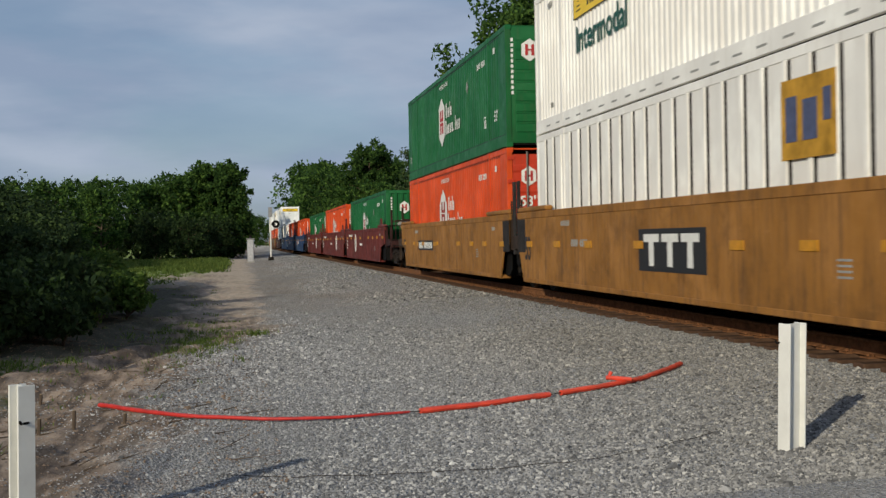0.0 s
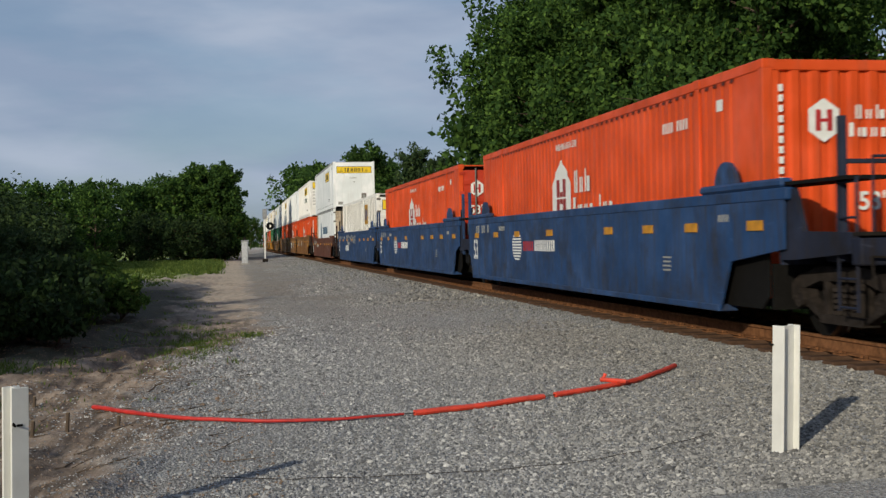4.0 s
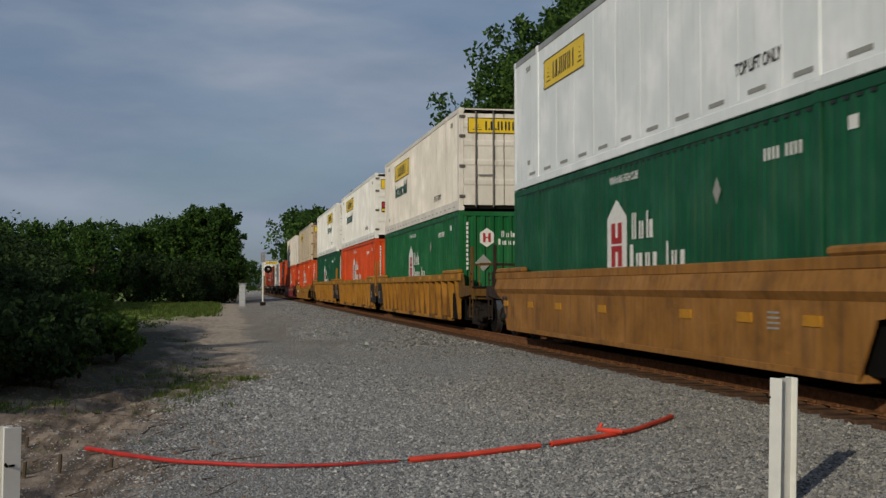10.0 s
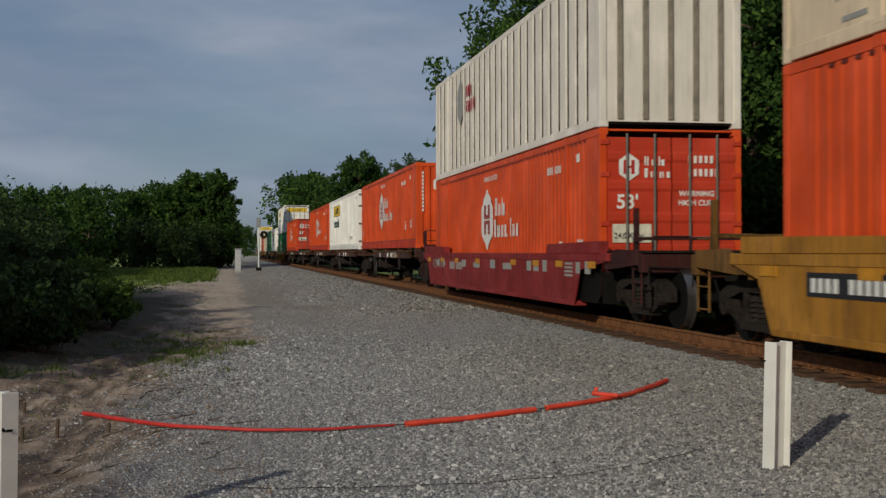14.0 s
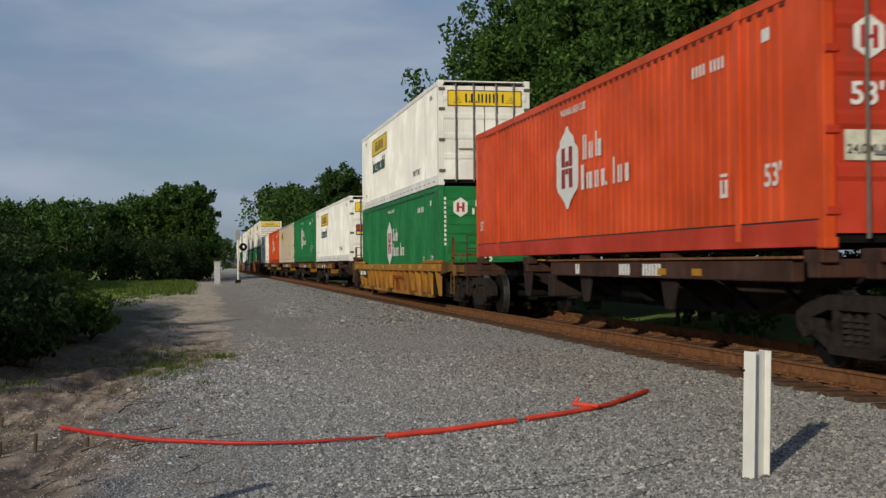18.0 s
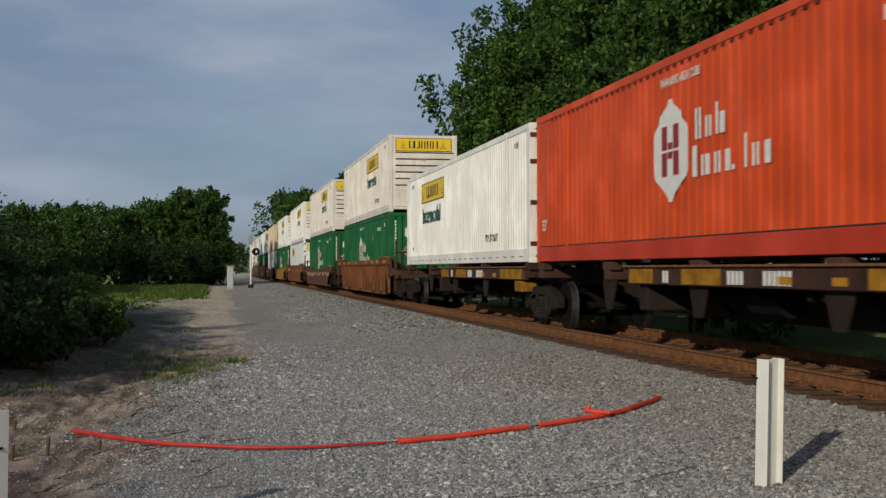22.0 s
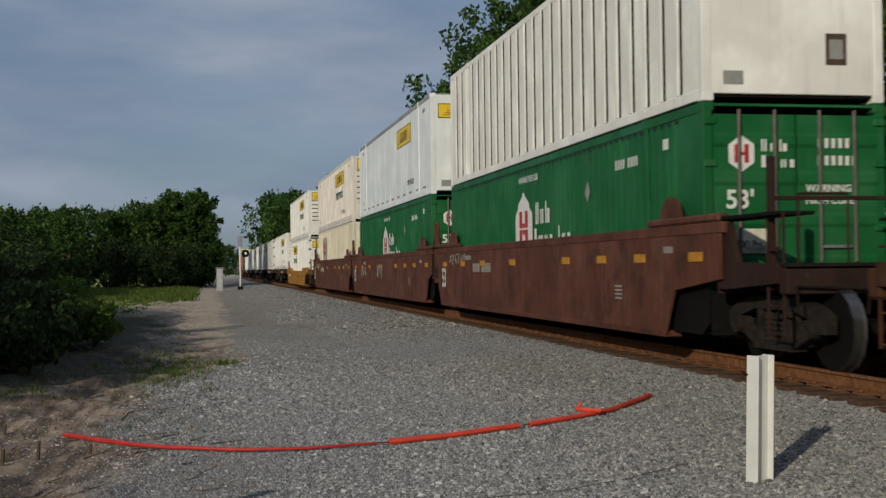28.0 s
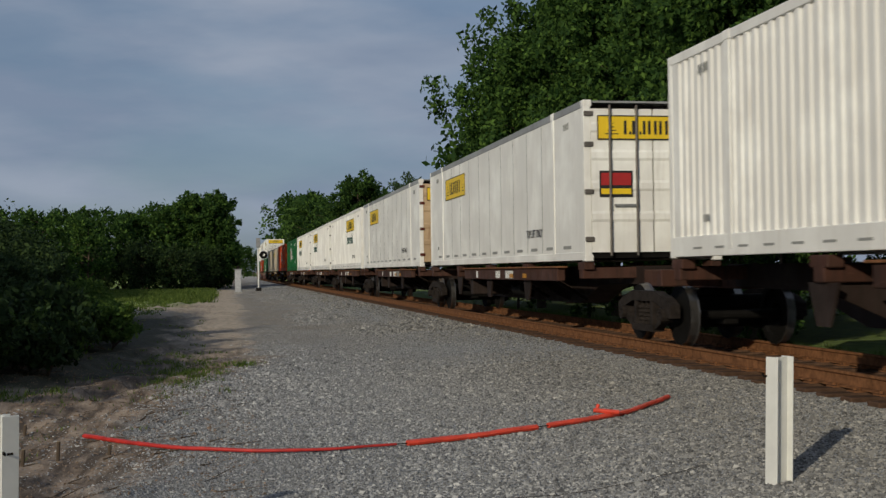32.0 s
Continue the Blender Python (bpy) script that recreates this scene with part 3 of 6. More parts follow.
def signal():
    t = empty("signal_mast", "slim grey railway signal mast with a black round target", "signal")
    x, y = 2.72, 98.8
    part("mast", rods([((0, 0, -0.3), (0, 0, 4.3), 0.065)], 12), POST_WHITE, t)
    part("base", boxes([(-0.22, 0.22, -0.22, 0.22, -0.2, 0.28)], 0.02), IRON, t, "dark cast base")
    part("signal_head", boxes([(-0.17, 0.17, -0.16, 0.12, 3.55, 4.35)], 0.03), STEEL, t, "light grey signal housing")
    bm = bmesh.new()
    loops = []
    for rr, yy in ((0.32, -0.2), (0.32, -0.16), (0.11, -0.16), (0.11, -0.2)):
        loops.append([bm.verts.new((0.42 + math.cos(k * math.tau / 20) * rr, yy, 2.95 + math.sin(k * math.tau / 20) * rr)) for k in range(20)])
    for q in range(4):
        for k in range(20):
            bm.faces.new((loops[q][k], loops[q][(k + 1) % 20], loops[(q + 1) % 4][(k + 1) % 20], loops[(q + 1) % 4][k]))
    bmesh.ops.recalc_face_normals(bm, faces=bm.faces)
    part("target", bm, BLACK, t, "black ring target")
    part("bracket", boxes([(0.05, 0.42, -0.15, -0.08, 2.9, 3.0)], 0.01), IRON, t)
    rung = part("rung", boxes([(-0.25, 0.25, 0.08, 0.12, 0.8, 0.83)]), STEEL, t)
    for k in range(1, 5):
        again(rung, pose(0, 0, 0.4 * k))
    t.matrix_basis = pose(x, y, ground_z(x, y))
    c = empty("relay_cabinet", "pale grey metal signal cabinet on a low base", "cabinet")
    part("body", boxes([(-0.24, 0.24, -0.28, 0.28, 0.1, 1.75)], 0.03), plain("pale_grey_enamel", (0.42, 0.43, 0.44), 0.5), c)
    part("lid", boxes([(-0.31, 0.31, -0.34, 0.34, 1.75, 1.84)], 0.02), STEEL, c)
    part("vent", boxes([(-0.1, 0.1, -0.1, 0.1, 1.84, 2.05)], 0.03), IRON, c)
    part("door", boxes([(-0.2, 0.2, -0.305, -0.282, 0.2, 1.65)], 0.01), MATS["pale_grey_enamel"], c)
    part("base", boxes([(-0.3, 0.3, -0.34, 0.34, -0.2, 0.1)]), plain("weathered_concrete", (0.3, 0.29, 0.27), 0.9), c)
    c.matrix_basis = pose(1.0, 92.0, ground_z(1.0, 92.0))


signal()

# ---- trees and shrubs ----


def leaf_cloud(name, clumps, per, spread, size, material, rng, droop=0.0):
    """A crown: leaves in clumps, each leaf a bent pair of triangles."""
    c = np.repeat(np.asarray(clumps, float)[:, :3], per, 0)
    r = np.repeat(np.asarray(clumps, float)[:, 3], per)[:, None]
    n = len(c)
    d = rng.normal(0, 1, (n, 3))
    d /= np.linalg.norm(d, axis=1)[:, None]
    p = c + d * r * spread * rng.random((n, 1)) ** 0.45
    u = rng.normal(0, 1, (n, 3))
    u[:, 2] -= droop
    u /= np.linalg.norm(u, axis=1)[:, None]
    w = np.cross(u, d + rng.normal(0, 0.5, (n, 3)))
    w /= np.linalg.norm(w, axis=1)[:, None] + 1e-6
    s = size * rng.uniform(0.6, 1.35, (n, 1))
    v = np.stack([p - u * s, p + w * s * 0.55, p + u * s, p - w * s * 0.55], 1).reshape(-1, 3)
    f = (np.array([(0, 1, 2, 3)])[None] + 4 * np.arange(n)[:, None, None]).reshape(-1, 4)
    return raw(name, v.tolist(), f.tolist(), material)


def branches(height, trunk_r, crown_lo, reach, count, rng, crook=0.5):
    """A tapered trunk with limbs; gives the bmesh and the limbs' outer points."""
    bm = bmesh.new()
    pts = [Vector((0, 0, -0.3))]
    steps = 6
    for k in range(1, steps + 1):
        z = height * 0.9 * k / steps
        pts.append(Vector((rng.normal(0, crook * 0.25 * k / steps), rng.normal(0, crook * 0.25 * k / steps), z)))
    for k in range(steps):
        rod(bm, pts[k], pts[k + 1], trunk_r * (1 - 0.85 * k / steps), 7, trunk_r * (1 - 0.85 * (k + 1) / steps))
    tips = []
    for k in range(count):
        h = crown_lo + (1 - crown_lo) * (k + 0.5) / count
        i = min(int(h * steps), steps - 1)
        base = pts[i].lerp(pts[i + 1], min(1.0, max(0.0, h * steps - i)))
        a = k * 2.4 + rng.uniform(-0.5, 0.5)
        out = reach * (0.35 + 0.65 * math.sin(math.pi * min(1.0, (h - crown_lo) / (1 - crown_lo) * 0.8 + 0.2))) * rng.uniform(0.75, 1.15)
        tip = base + Vector((math.cos(a) * out, math.sin(a) * out, out * rng.uniform(0.15, 0.6)))
        mid = base.lerp(tip, 0.5) + Vector((0, 0, out * 0.1))
        r = trunk_r * 0.35 * (1.1 - h)
        rod(bm, base, mid, r + 0.02, 5, r * 0.6 + 0.012)
        rod(bm, mid, tip, r * 0.6 + 0.012, 5, 0.008)
        tips += [(mid, 0.55), (tip, 0.8), (base.lerp(tip, 0.78) + Vector((0, 0, 0.12 * out)), 0.9)]
    return bm, tips


def tree_kind(name, label, height, trunk_r, crown_lo, reach, limbs, clump, per, leaf, material, seed, category="tree", crook=0.5, droop=0.1, lumps=3):
    rng = np.random.default_rng(seed)
    t = empty(name, label, category)
    bm, tips = branches(height, trunk_r, crown_lo, reach, limbs, rng, crook)
    part("trunk", bm, BARK, t)
    clumps = []
    for p, k in tips:
        for _ in range(lumps):
            o = rng.normal(0, clump * 0.55, 3)
            clumps.append((p.x + o[0], p.y + o[1], max(0.3, p.z + o[2]), clump * k * rng.uniform(0.5, 1.1)))
    clumps.append((0, 0, height * 0.93, clump * 0.8))
    crown = new("crown", leaf_cloud("crown", clumps, per, 1.0, leaf, material, rng, droop))
    crown.parent = t
    return t


def plant(proto, x, y, scale, turn, first, label="", squash=1.0):
    m = pose(x, y, ground_z(x, y) if abs(x) < 300 and y < 450 else 0.0, 0, 0, turn)
    o = proto if first else copy_thing(proto, m)
    o.matrix_basis = m
    o.scale = (scale, scale, scale * squash)
    if label:
        o["label"] = label
    return o


def woods():
    big = [tree_kind("tree", "tall broadleaved tree with dense dark green leaves", 15.0, 0.26, 0.12, 4.3, 34, 1.05, 120, 0.13, BROADLEAF, 11 + k, lumps=4) for k in range(3)]
    mid = [tree_kind("tree", "broadleaved tree with a ragged green crown", 9.0, 0.15, 0.1, 2.9, 20, 0.9, 24, 0.205, BROADLEAF, 31 + k) for k in range(2)]
    pine = tree_kind("pine_tree", "slender dark green pine tree", 9.5, 0.13, 0.25, 1.7, 22, 0.62, 40, 0.14, PINELEAF, 41)
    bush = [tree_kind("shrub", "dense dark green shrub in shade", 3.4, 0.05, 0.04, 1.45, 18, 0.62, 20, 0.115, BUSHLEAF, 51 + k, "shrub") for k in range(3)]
    sapling = tree_kind("pine_sapling", "young bushy pine tree with dark needles", 4.2, 0.06, 0.05, 1.25, 26, 0.42, 18, 0.11, PINELEAF, 61, "tree")
    weed = tree_kind("weed", "low bright green weedy plant at the scrub's edge", 0.8, 0.02, 0.05, 0.42, 16, 0.2, 26, 0.05, WEEDLEAF, 71, "plant")
    dim = tree_kind("weed", "low weedy plant, its leaves coloured dark for deep shade", 0.8, 0.02, 0.05, 0.5, 16, 0.22, 22, 0.06, BUSHLEAF, 73, "plant")
    tall_round = tree_kind("tree", "tall rounded dark green tree leafy to the ground", 9.7, 0.15, 0.03, 1.75, 34, 0.85, 60, 0.16, BROADLEAF, 37, crook=0.2)
    umbrella = tree_kind("tree", "tall tree with a bare trunk and spreading crown", 13.6, 0.2, 0.5, 3.6, 22, 1.0, 60, 0.19, BROADLEAF, 39, crook=0.6)
    used = set()
    rng = random.Random(9)

    def put(proto, x, y, s, label="", squash=1.0):
        first = proto.name not in used
        used.add(proto.name)
        plant(proto, x, y, s, rng.uniform(0, 360), first, label, squash)

    # the wood behind the train
    for k, (x, y, s) in enumerate(((19.2, 65, 1.25), (15.6, 58, 0.92), (20, 53, 1.15), (15.8, 47, 0.95), (19.5, 43, 1.1), (16.2, 37, 0.9), (13.9, 30, 0.75), (25, 33, 1.05))):
        put(big[k % 3], x, y, s)
    for k, (x, y, s) in enumerate(((21, 72, 1.8), (24, 25, 1.6), (18.5, 20, 1.35), (19.5, 10, 1.5), (27, 15, 1.7), (25, 76, 1.8), (28, 60, 2.0), (34, 45, 2.0), (32, 30, 1.8), (18, 0, 1.5), (15.0, 66.5, 1.18), (13.4, 54, 0.5), (13.4, 43, 0.5), (13.6, 33, 0.45), (13.3, 27, 0.42), (14.6, 17, 0.45), (17.0, 82, 0.7), (13.8, 99, 0.62), (15.5, 104, 0.8), (15.0, 176, 1.25), (15, 195, 1.45), (17.6, 127, 0.75), (14.5, 118, 0.85), (14.4, 150, 0.95), (16, 165, 1.0), (15, 182, 1.1), (15.4, 200, 1.6), (16.5, 222, 1.8), (16, 243, 1.95), (17, 262, 2.1), (18, 285, 2.2), (21, 310, 2.2), (25, 335, 2.0), (22, 175, 1.3), (24, 215, 1.5), (31, 360, 1.6), (36, 385, 1.6), (30, 400, 1.5))):
        put(mid[k % 2], x, y, s)
    for x, y, s in ((26, 42, 0.4), (29, 46, 0.45), (32, 50, 0.45), (23, 38, 0.35), (36, 52, 0.5), (38, 46, 0.5), (24.5, 31, 0.3), (28, 33, 0.32), (42, 48, 0.5)):
        put(mid[0], x, y, s, "low leafy tree in the undergrowth")
    put(umbrella, 16.4, 148, 1.0)
    put(umbrella, 19.8, 156, 0.93)
    for x, y, s in ((14.1, 91, 1.0), (14.9, 96, 0.82), (15.6, 88, 0.9)):
        put(pine, x, y, s)
    # the scrub on the near side: tall at the back, low plants along its front
    for k in range(44):
        y = 26 + 0.37 * k + rng.uniform(-0.8, 0.8)
        x = -4.5 - 0.03 * (42 - y) - 0.16 * max(0, y - 33) - rng.uniform(0, 8.5) * (k % 3 != 0)
        proto, tall = (sapling, 4.3) if k % 3 == 0 else (bush[k // 3 % 3], 3.9)
        put(proto, x, y, min(1.5 + 0.05 * y * rng.uniform(0.7, 1.1), (-1.5 - x) * 0.56) / tall)
    for k in range(30):
        y = rng.uniform(62, 96)
        x = -0.125 * y - 3.0 - rng.uniform(0, 8) * (k % 3 != 0)
        put(bush[k % 3], x, y, min(6.0, (-4.6 - x) * 0.55) * rng.uniform(0.85, 1.0) / 3.9)
    # the hedge out of view on the sun's side: its shade falls over the dirt
    thick = tree_kind("shrub", "dense dark green hedge shrub", 3.4, 0.05, 0.02, 1.3, 20, 0.7, 18, 0.23, BUSHLEAF, 57, "shrub")
    for k, (ex, ey, tall) in enumerate(((-7.2, 12.2, 3.0), (-6.2, 13.0, 3.2), (-5.2, 14.0, 3.0), (-4.2, 15.0, 3.3), (-3.4, 15.6, 3.0), (-2.7, 16.3, 3.3), (-2.1, 17.4, 3.4), (-1.7, 18.4, 3.5), (-1.45, 19.8, 3.4), (-1.5, 21.2, 3.6), (-1.5, 22.8, 3.5), (-1.4, 24.6, 3.7), (-1.1, 26.4, 3.7), (-0.3, 28.2, 3.9), (-1.6, 30.4, 3.5), (-0.3, 33.2, 3.9), (-2.2, 36.0, 3.4), (-2.8, 39.0, 3.3), (-2.8, 42.0, 3.3), (-9.0, 13.4, 3.4), (-10.5, 12.0, 3.4))):
        put(thick, ex - 1.9 * tall, ey - 2.435 * tall, tall / 4.0)
    for k in range(34):
        y = 24 + 0.68 * k + rng.uniform(-0.5, 0.5)
        put(weed, (-0.083 * y if y < 33 else -3.65 - 0.1 * max(0, y - 34)) - rng.uniform(0.1, 1.3), y, rng.uniform(0.6, 1.0 if y < 33 else 1.4))
    # weeds again in the dark shrub colour, which deepens the shade here
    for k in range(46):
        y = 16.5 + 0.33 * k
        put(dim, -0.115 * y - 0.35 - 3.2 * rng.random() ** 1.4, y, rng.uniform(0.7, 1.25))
    for k in range(15):
        y = 18.5 + 0.5 * k
        put(weed, -2.75 - 0.02 * (y - 18) - rng.uniform(0, 1.1), y, rng.uniform(0.5, 0.95))
    # taller trees further along on the near side
    for k, (x, y, s) in enumerate(((-1.9, 133, 1.0), (-4.6, 131, 0.98), (-5.6, 121, 0.92), (-7.0, 126, 0.9), (-8.6, 122, 0.84), (-10.2, 128, 0.86), (-12.5, 118, 0.85), (-15, 124, 0.9), (-17, 112, 0.8), (-20, 118, 0.85), (-23, 108, 0.8), (-14, 98, 0.72), (-18, 96, 0.75), (-11.5, 106, 0.72), (-22, 90, 0.7), (-2.0, 150, 1.1), (-5, 160, 1.2), (-1.6, 172, 1.0), (-2.5, 200, 1.1), (-26, 100, 0.8), (1.4, 250, 0.8), (3.6, 290, 0.9), (5.2, 330, 0.95), (0.4, 225, 0.6), (9, 380, 0.75), (14, 420, 0.9), (20, 430, 1.1))):
        put(mid[k % 2], x, y, s)
    for x, y, s in ((-0.62, 121, 1.0), (-3.35, 122, 1.0)):
        put(tall_round, x, y, s)
    for k in range(9):
        put(bush[k % 3], -7.5 - 2.1 * k, 115 + 3 * (k % 2), 1.25)
    for x, y, s in ((-2.9, 112, 1.0), (-4.2, 108, 1.05), (-5.6, 113, 1.0), (-1.6, 118, 1.1), (-7.2, 109, 1.1), (-0.9, 122, 0.9)):
        put(bush[1], x, y, s)


woods()


def grass_tufts():
    """Sparse tufts of grass on the dirt, a meadow strip beyond, and dry litter."""
    rng = np.random.default_rng(3)
    verts, faces = [], []
    spots = [(rng.uniform(-5, -0.4), rng.uniform(9, 42), 0.6) for _ in range(160)]
    spots += [(rng.normal(-0.75, 0.38), rng.normal(19.3, 1.7), 0.75) for _ in range(150)] + [(rng.normal(0.25, 0.1), rng.normal(20.2, 0.2), 0.9) for _ in range(14)]
    spots += [(rng.normal(-2.7, 0.4), rng.normal(15.2, 0.5), 0.8) for _ in range(60)]
    spots += [(rng.uniform(-13, -2.6), rng.uniform(44, 112), 1.5) for _ in range(2600)] + [(-0.9 - 7.0 * rng.random() ** 1.3, rng.uniform(64, 106), 2.0) for _ in range(1500)] + [(rng.uniform(11.6, 14), rng.uniform(6, 60), 1.7) for _ in range(700)]
    for x, y, k in spots:
        z = ground_z(x, y) - 0.01
        tall = rng.uniform(0.04, 0.14) * k
        w = (0.004 + 0.00032 * y) * (1.0 if y < 43 else 1.6)
        for _ in range(12 if y < 43 else 9):
            a, b = rng.uniform(0, math.tau), rng.uniform(0.3, 1.3)
            ox, oy = rng.normal(0, 0.09, 2) * (1.0 if y < 43 else 2.2)
            dx, dy = math.cos(a), math.sin(a)
            n = len(verts)
            verts += [(x + ox - dy * w, y + oy + dx * w, z), (x + ox + dy * w, y + oy - dx * w, z), (x + ox + dx * b * tall, y + oy + dy * b * tall, z + tall)]
            faces.append((n, n + 1, n + 2))
    ob = new("grass", raw("grass", verts, faces, GRASSLEAF))
    tagged(ob, "sparse green and dry grass tufts on the dirt", "grass", kind="stuff")


def litter():
    """Twigs and clods on the dirt, and a few cut stubs."""
    rng = random.Random(21)
    bm = bmesh.new()
    for _ in range(170):
        x, y = rng.uniform(-3.4, 0.1), 8.5 + 14 * rng.random() ** 1.3
        a, n = rng.uniform(-0.9, 0.9) + (0.9 if rng.random() < 0.6 else 0), rng.uniform(0.08, 0.4)
        p = Vector((x, y, ground_z(x, y) + 0.008))
        q = Vector((x + n * math.cos(a), y + n * math.sin(a), 0))
        q.z = ground_z(q.x, q.y) + rng.uniform(0.005, 0.04)
        rod(bm, p, q, rng.uniform(0.003, 0.009), 5, 0.002)
    ob = new("dead_twigs", bpy.data.meshes.new("dead_twigs"))
    bm.to_mesh(ob.data)
    bm.free()
    ob.data.materials.append(BARK)
    tagged(ob, "dry brown twigs strewn over the dirt", "twigs", kind="stuff")
    clods = new("dirt_clods", scatter_stones(9000, (-3.8, 0.3), (7.0, 24.0), 0.0105, 12, False))
    clods.data.materials.clear()
    clods.data.materials.append(plain("dry_soil_clods", (0.20, 0.145, 0.105), 0.95, 0, 0.6, 14))
    tagged(clods, "crumbled clods of dry brown soil", "soil", kind="stuff")
    for x, y, h in ((-1.62, 10.1, 0.13), (-1.38, 10.35, 0.16), (-1.0, 10.7, 0.09), (-1.95, 12.3, 0.1)):
        t = empty("cut_stub", "short cut-off woody stem stub in the dirt", "stub", "stubs in the dirt")
        part("stem", rods([((0, 0, -0.05), (0.01, 0.005, h), 0.016)], 7), BARK, t)
        part("cut_face", rods([((0.01, 0.005, h), (0.0101, 0.005, h + 0.004), 0.0145)], 7), plain("pale_cut_wood", (0.3, 0.23, 0.15), 0.9), t, "pale cut end")
        t.matrix_basis = pose(x, y, ground_z(x, y))


grass_tufts()
litter()

# ---- shipping containers ----
FT53, FT48, TALL, HALF = 16.154, 14.63, 2.896, 1.295
RED = paint("orange_red_container_paint", (0.64, 0.074, 0.012), wear=0.3, rough=0.5)
GREEN = paint("deep_green_container_paint", (0.009, 0.116, 0.033), wear=0.25, rough=0.5)
WHITE = paint("white_container_paint", (0.82, 0.803, 0.75), (0.42, 0.35, 0.27), 0.22, 0.5)
CREAM = paint("yellowed_white_container_paint", (0.74, 0.69, 0.55), (0.34, 0.26, 0.17), 0.3, 0.55)
TAN = paint("tan_container_paint", (0.68, 0.55, 0.385), (0.30, 0.19, 0.10), 0.45, 0.55)
COOL = paint("cool_white_panel_paint", (0.81, 0.846, 0.842), (0.40, 0.34, 0.28), 0.2, 0.45)
AGED = paint("weathered_white_container_paint", (0.76, 0.71, 0.63), (0.36, 0.28, 0.2), 0.32, 0.55, heavy=0.12)
DEEP = paint("dark_green_container_paint", (0.006, 0.080, 0.034), wear=0.3, rough=0.5)
FRESH = paint("fresh_green_container_paint", (0.013, 0.17, 0.046), wear=0.2, rough=0.5)
REDFRAME = paint("crimson_rail_and_door_paint", (0.50, 0.045, 0.018), wear=0.35, rough=0.5)
GRIMY = paint("grimy_cream_door_paint", (0.55, 0.46, 0.34), (0.22, 0.11, 0.05), 0.8, 0.6, heavy=0.6)
SILL = paint("grey_roof_panel", (0.30, 0.31, 0.31), wear=0.35, rough=0.55)
RUSTED = paint("rust_streaked_door_paint", (0.50, 0.36, 0.22), (0.2, 0.09, 0.035), 0.9, 0.6)
YELLOWED = paint("yellow_door_paint", (0.62, 0.42, 0.06), (0.3, 0.16, 0.06), 0.8, 0.55)
DARKEND = paint("dark_door_frame_paint", (0.10, 0.022, 0.014), wear=0.4, rough=0.6)
PAINTS = {"red": RED, "green": GREEN, "white": WHITE, "cream": CREAM, "tan": TAN, "cool": COOL, "rusted": RUSTED, "yellow": YELLOWED, "aged": AGED, "fresh": FRESH, "deep": DEEP, "grimy": GRIMY}
WORDS = {"red": "orange-red", "green": "deep green", "white": "white", "cream": "yellowed white", "tan": "tan", "cool": "cool white", "aged": "weathered off-white", "fresh": "bright green", "deep": "very dark green"}


def hexagon(cx, cz, r, wide=0.86):
    return [(cx + wide * r * math.sin(k * math.tau / 6), cz + r * math.cos(k * math.tau / 6)) for k in range(6)]


def blocks(u, v, h, pattern, turn=-1, stroke=0.16):
    """Plain upright shapes that stand for painted words: T tall bar, s short bar, o short block, O tall block, d dot; a gap for a space."""
    out, t = [], h * stroke
    for k in pattern:
        if k == " ":
            u += turn * h * 0.22
            continue
        top = v + h * (1.0 if k in "TO" else 0.16 if k == "d" else 0.66)
        wide = h * 0.36 if k in "oO" else t
        a, b = sorted((u, u + turn * wide))
        out.append((a, b, v, top))
        u += turn * (wide + h * 0.13)
    return out


STEPS = ((0.10, 0.0), (0.16, 0.05), (0.5, 0.12), (0.64, 0.15), (0.68, 0.22), (0.93, 0.28), (1.0, 0.32), (1.0, 0.70), (0.92, 0.77), (0.64, 0.83), (0.3, 0.91), (0.16, 0.96), (0.10, 1.0))
TALL_HEXAGON = ((0.04, 0.0), (1.0, 0.2), (1.0, 0.8), (0.04, 1.0))


def badge(c, y, z0, z1, ink, field=WHITE_MARK, steps=STEPS, w=0.64):
    """A tall badge with two split upright bars, and two lines of plain shapes for the name beside it."""
    h, x = z1 - z0, -HALF - 0.004
    pts = [(y + w * a, z1 - h * b) for a, b in steps] + [(y - w * a, z1 - h * b) for a, b in reversed(steps)]
    b = shape(c, "badge", pts, field, "x", x, "pale stepped badge")
    m, g = (z0 + z1) / 2, 0.018
    q = [(y + s * w * 0.34 - 0.1, y + s * w * 0.34 + 0.1, *sorted((m + k * g, m + k * 0.36))) for s in (-1, 1) for k in (-1, 1)]
    q += [(y - 0.085, y + 0.085, *sorted((m + k * g, m + k * 0.115))) for k in (-1, 1)]
    bars(b, "badge_mark", q, ink, "x", x - 0.005)
    u = y - w - 0.16
    bars(c, "painted_name", blocks(u - 0.1, m + 0.06, 0.42, "TT ss To") + blocks(u, m - 0.44, 0.42, "O so ss od") + blocks(u - 1.62, m - 0.44, 0.42, "T ss o"), field, "x", x, "pale shapes of a painted name")


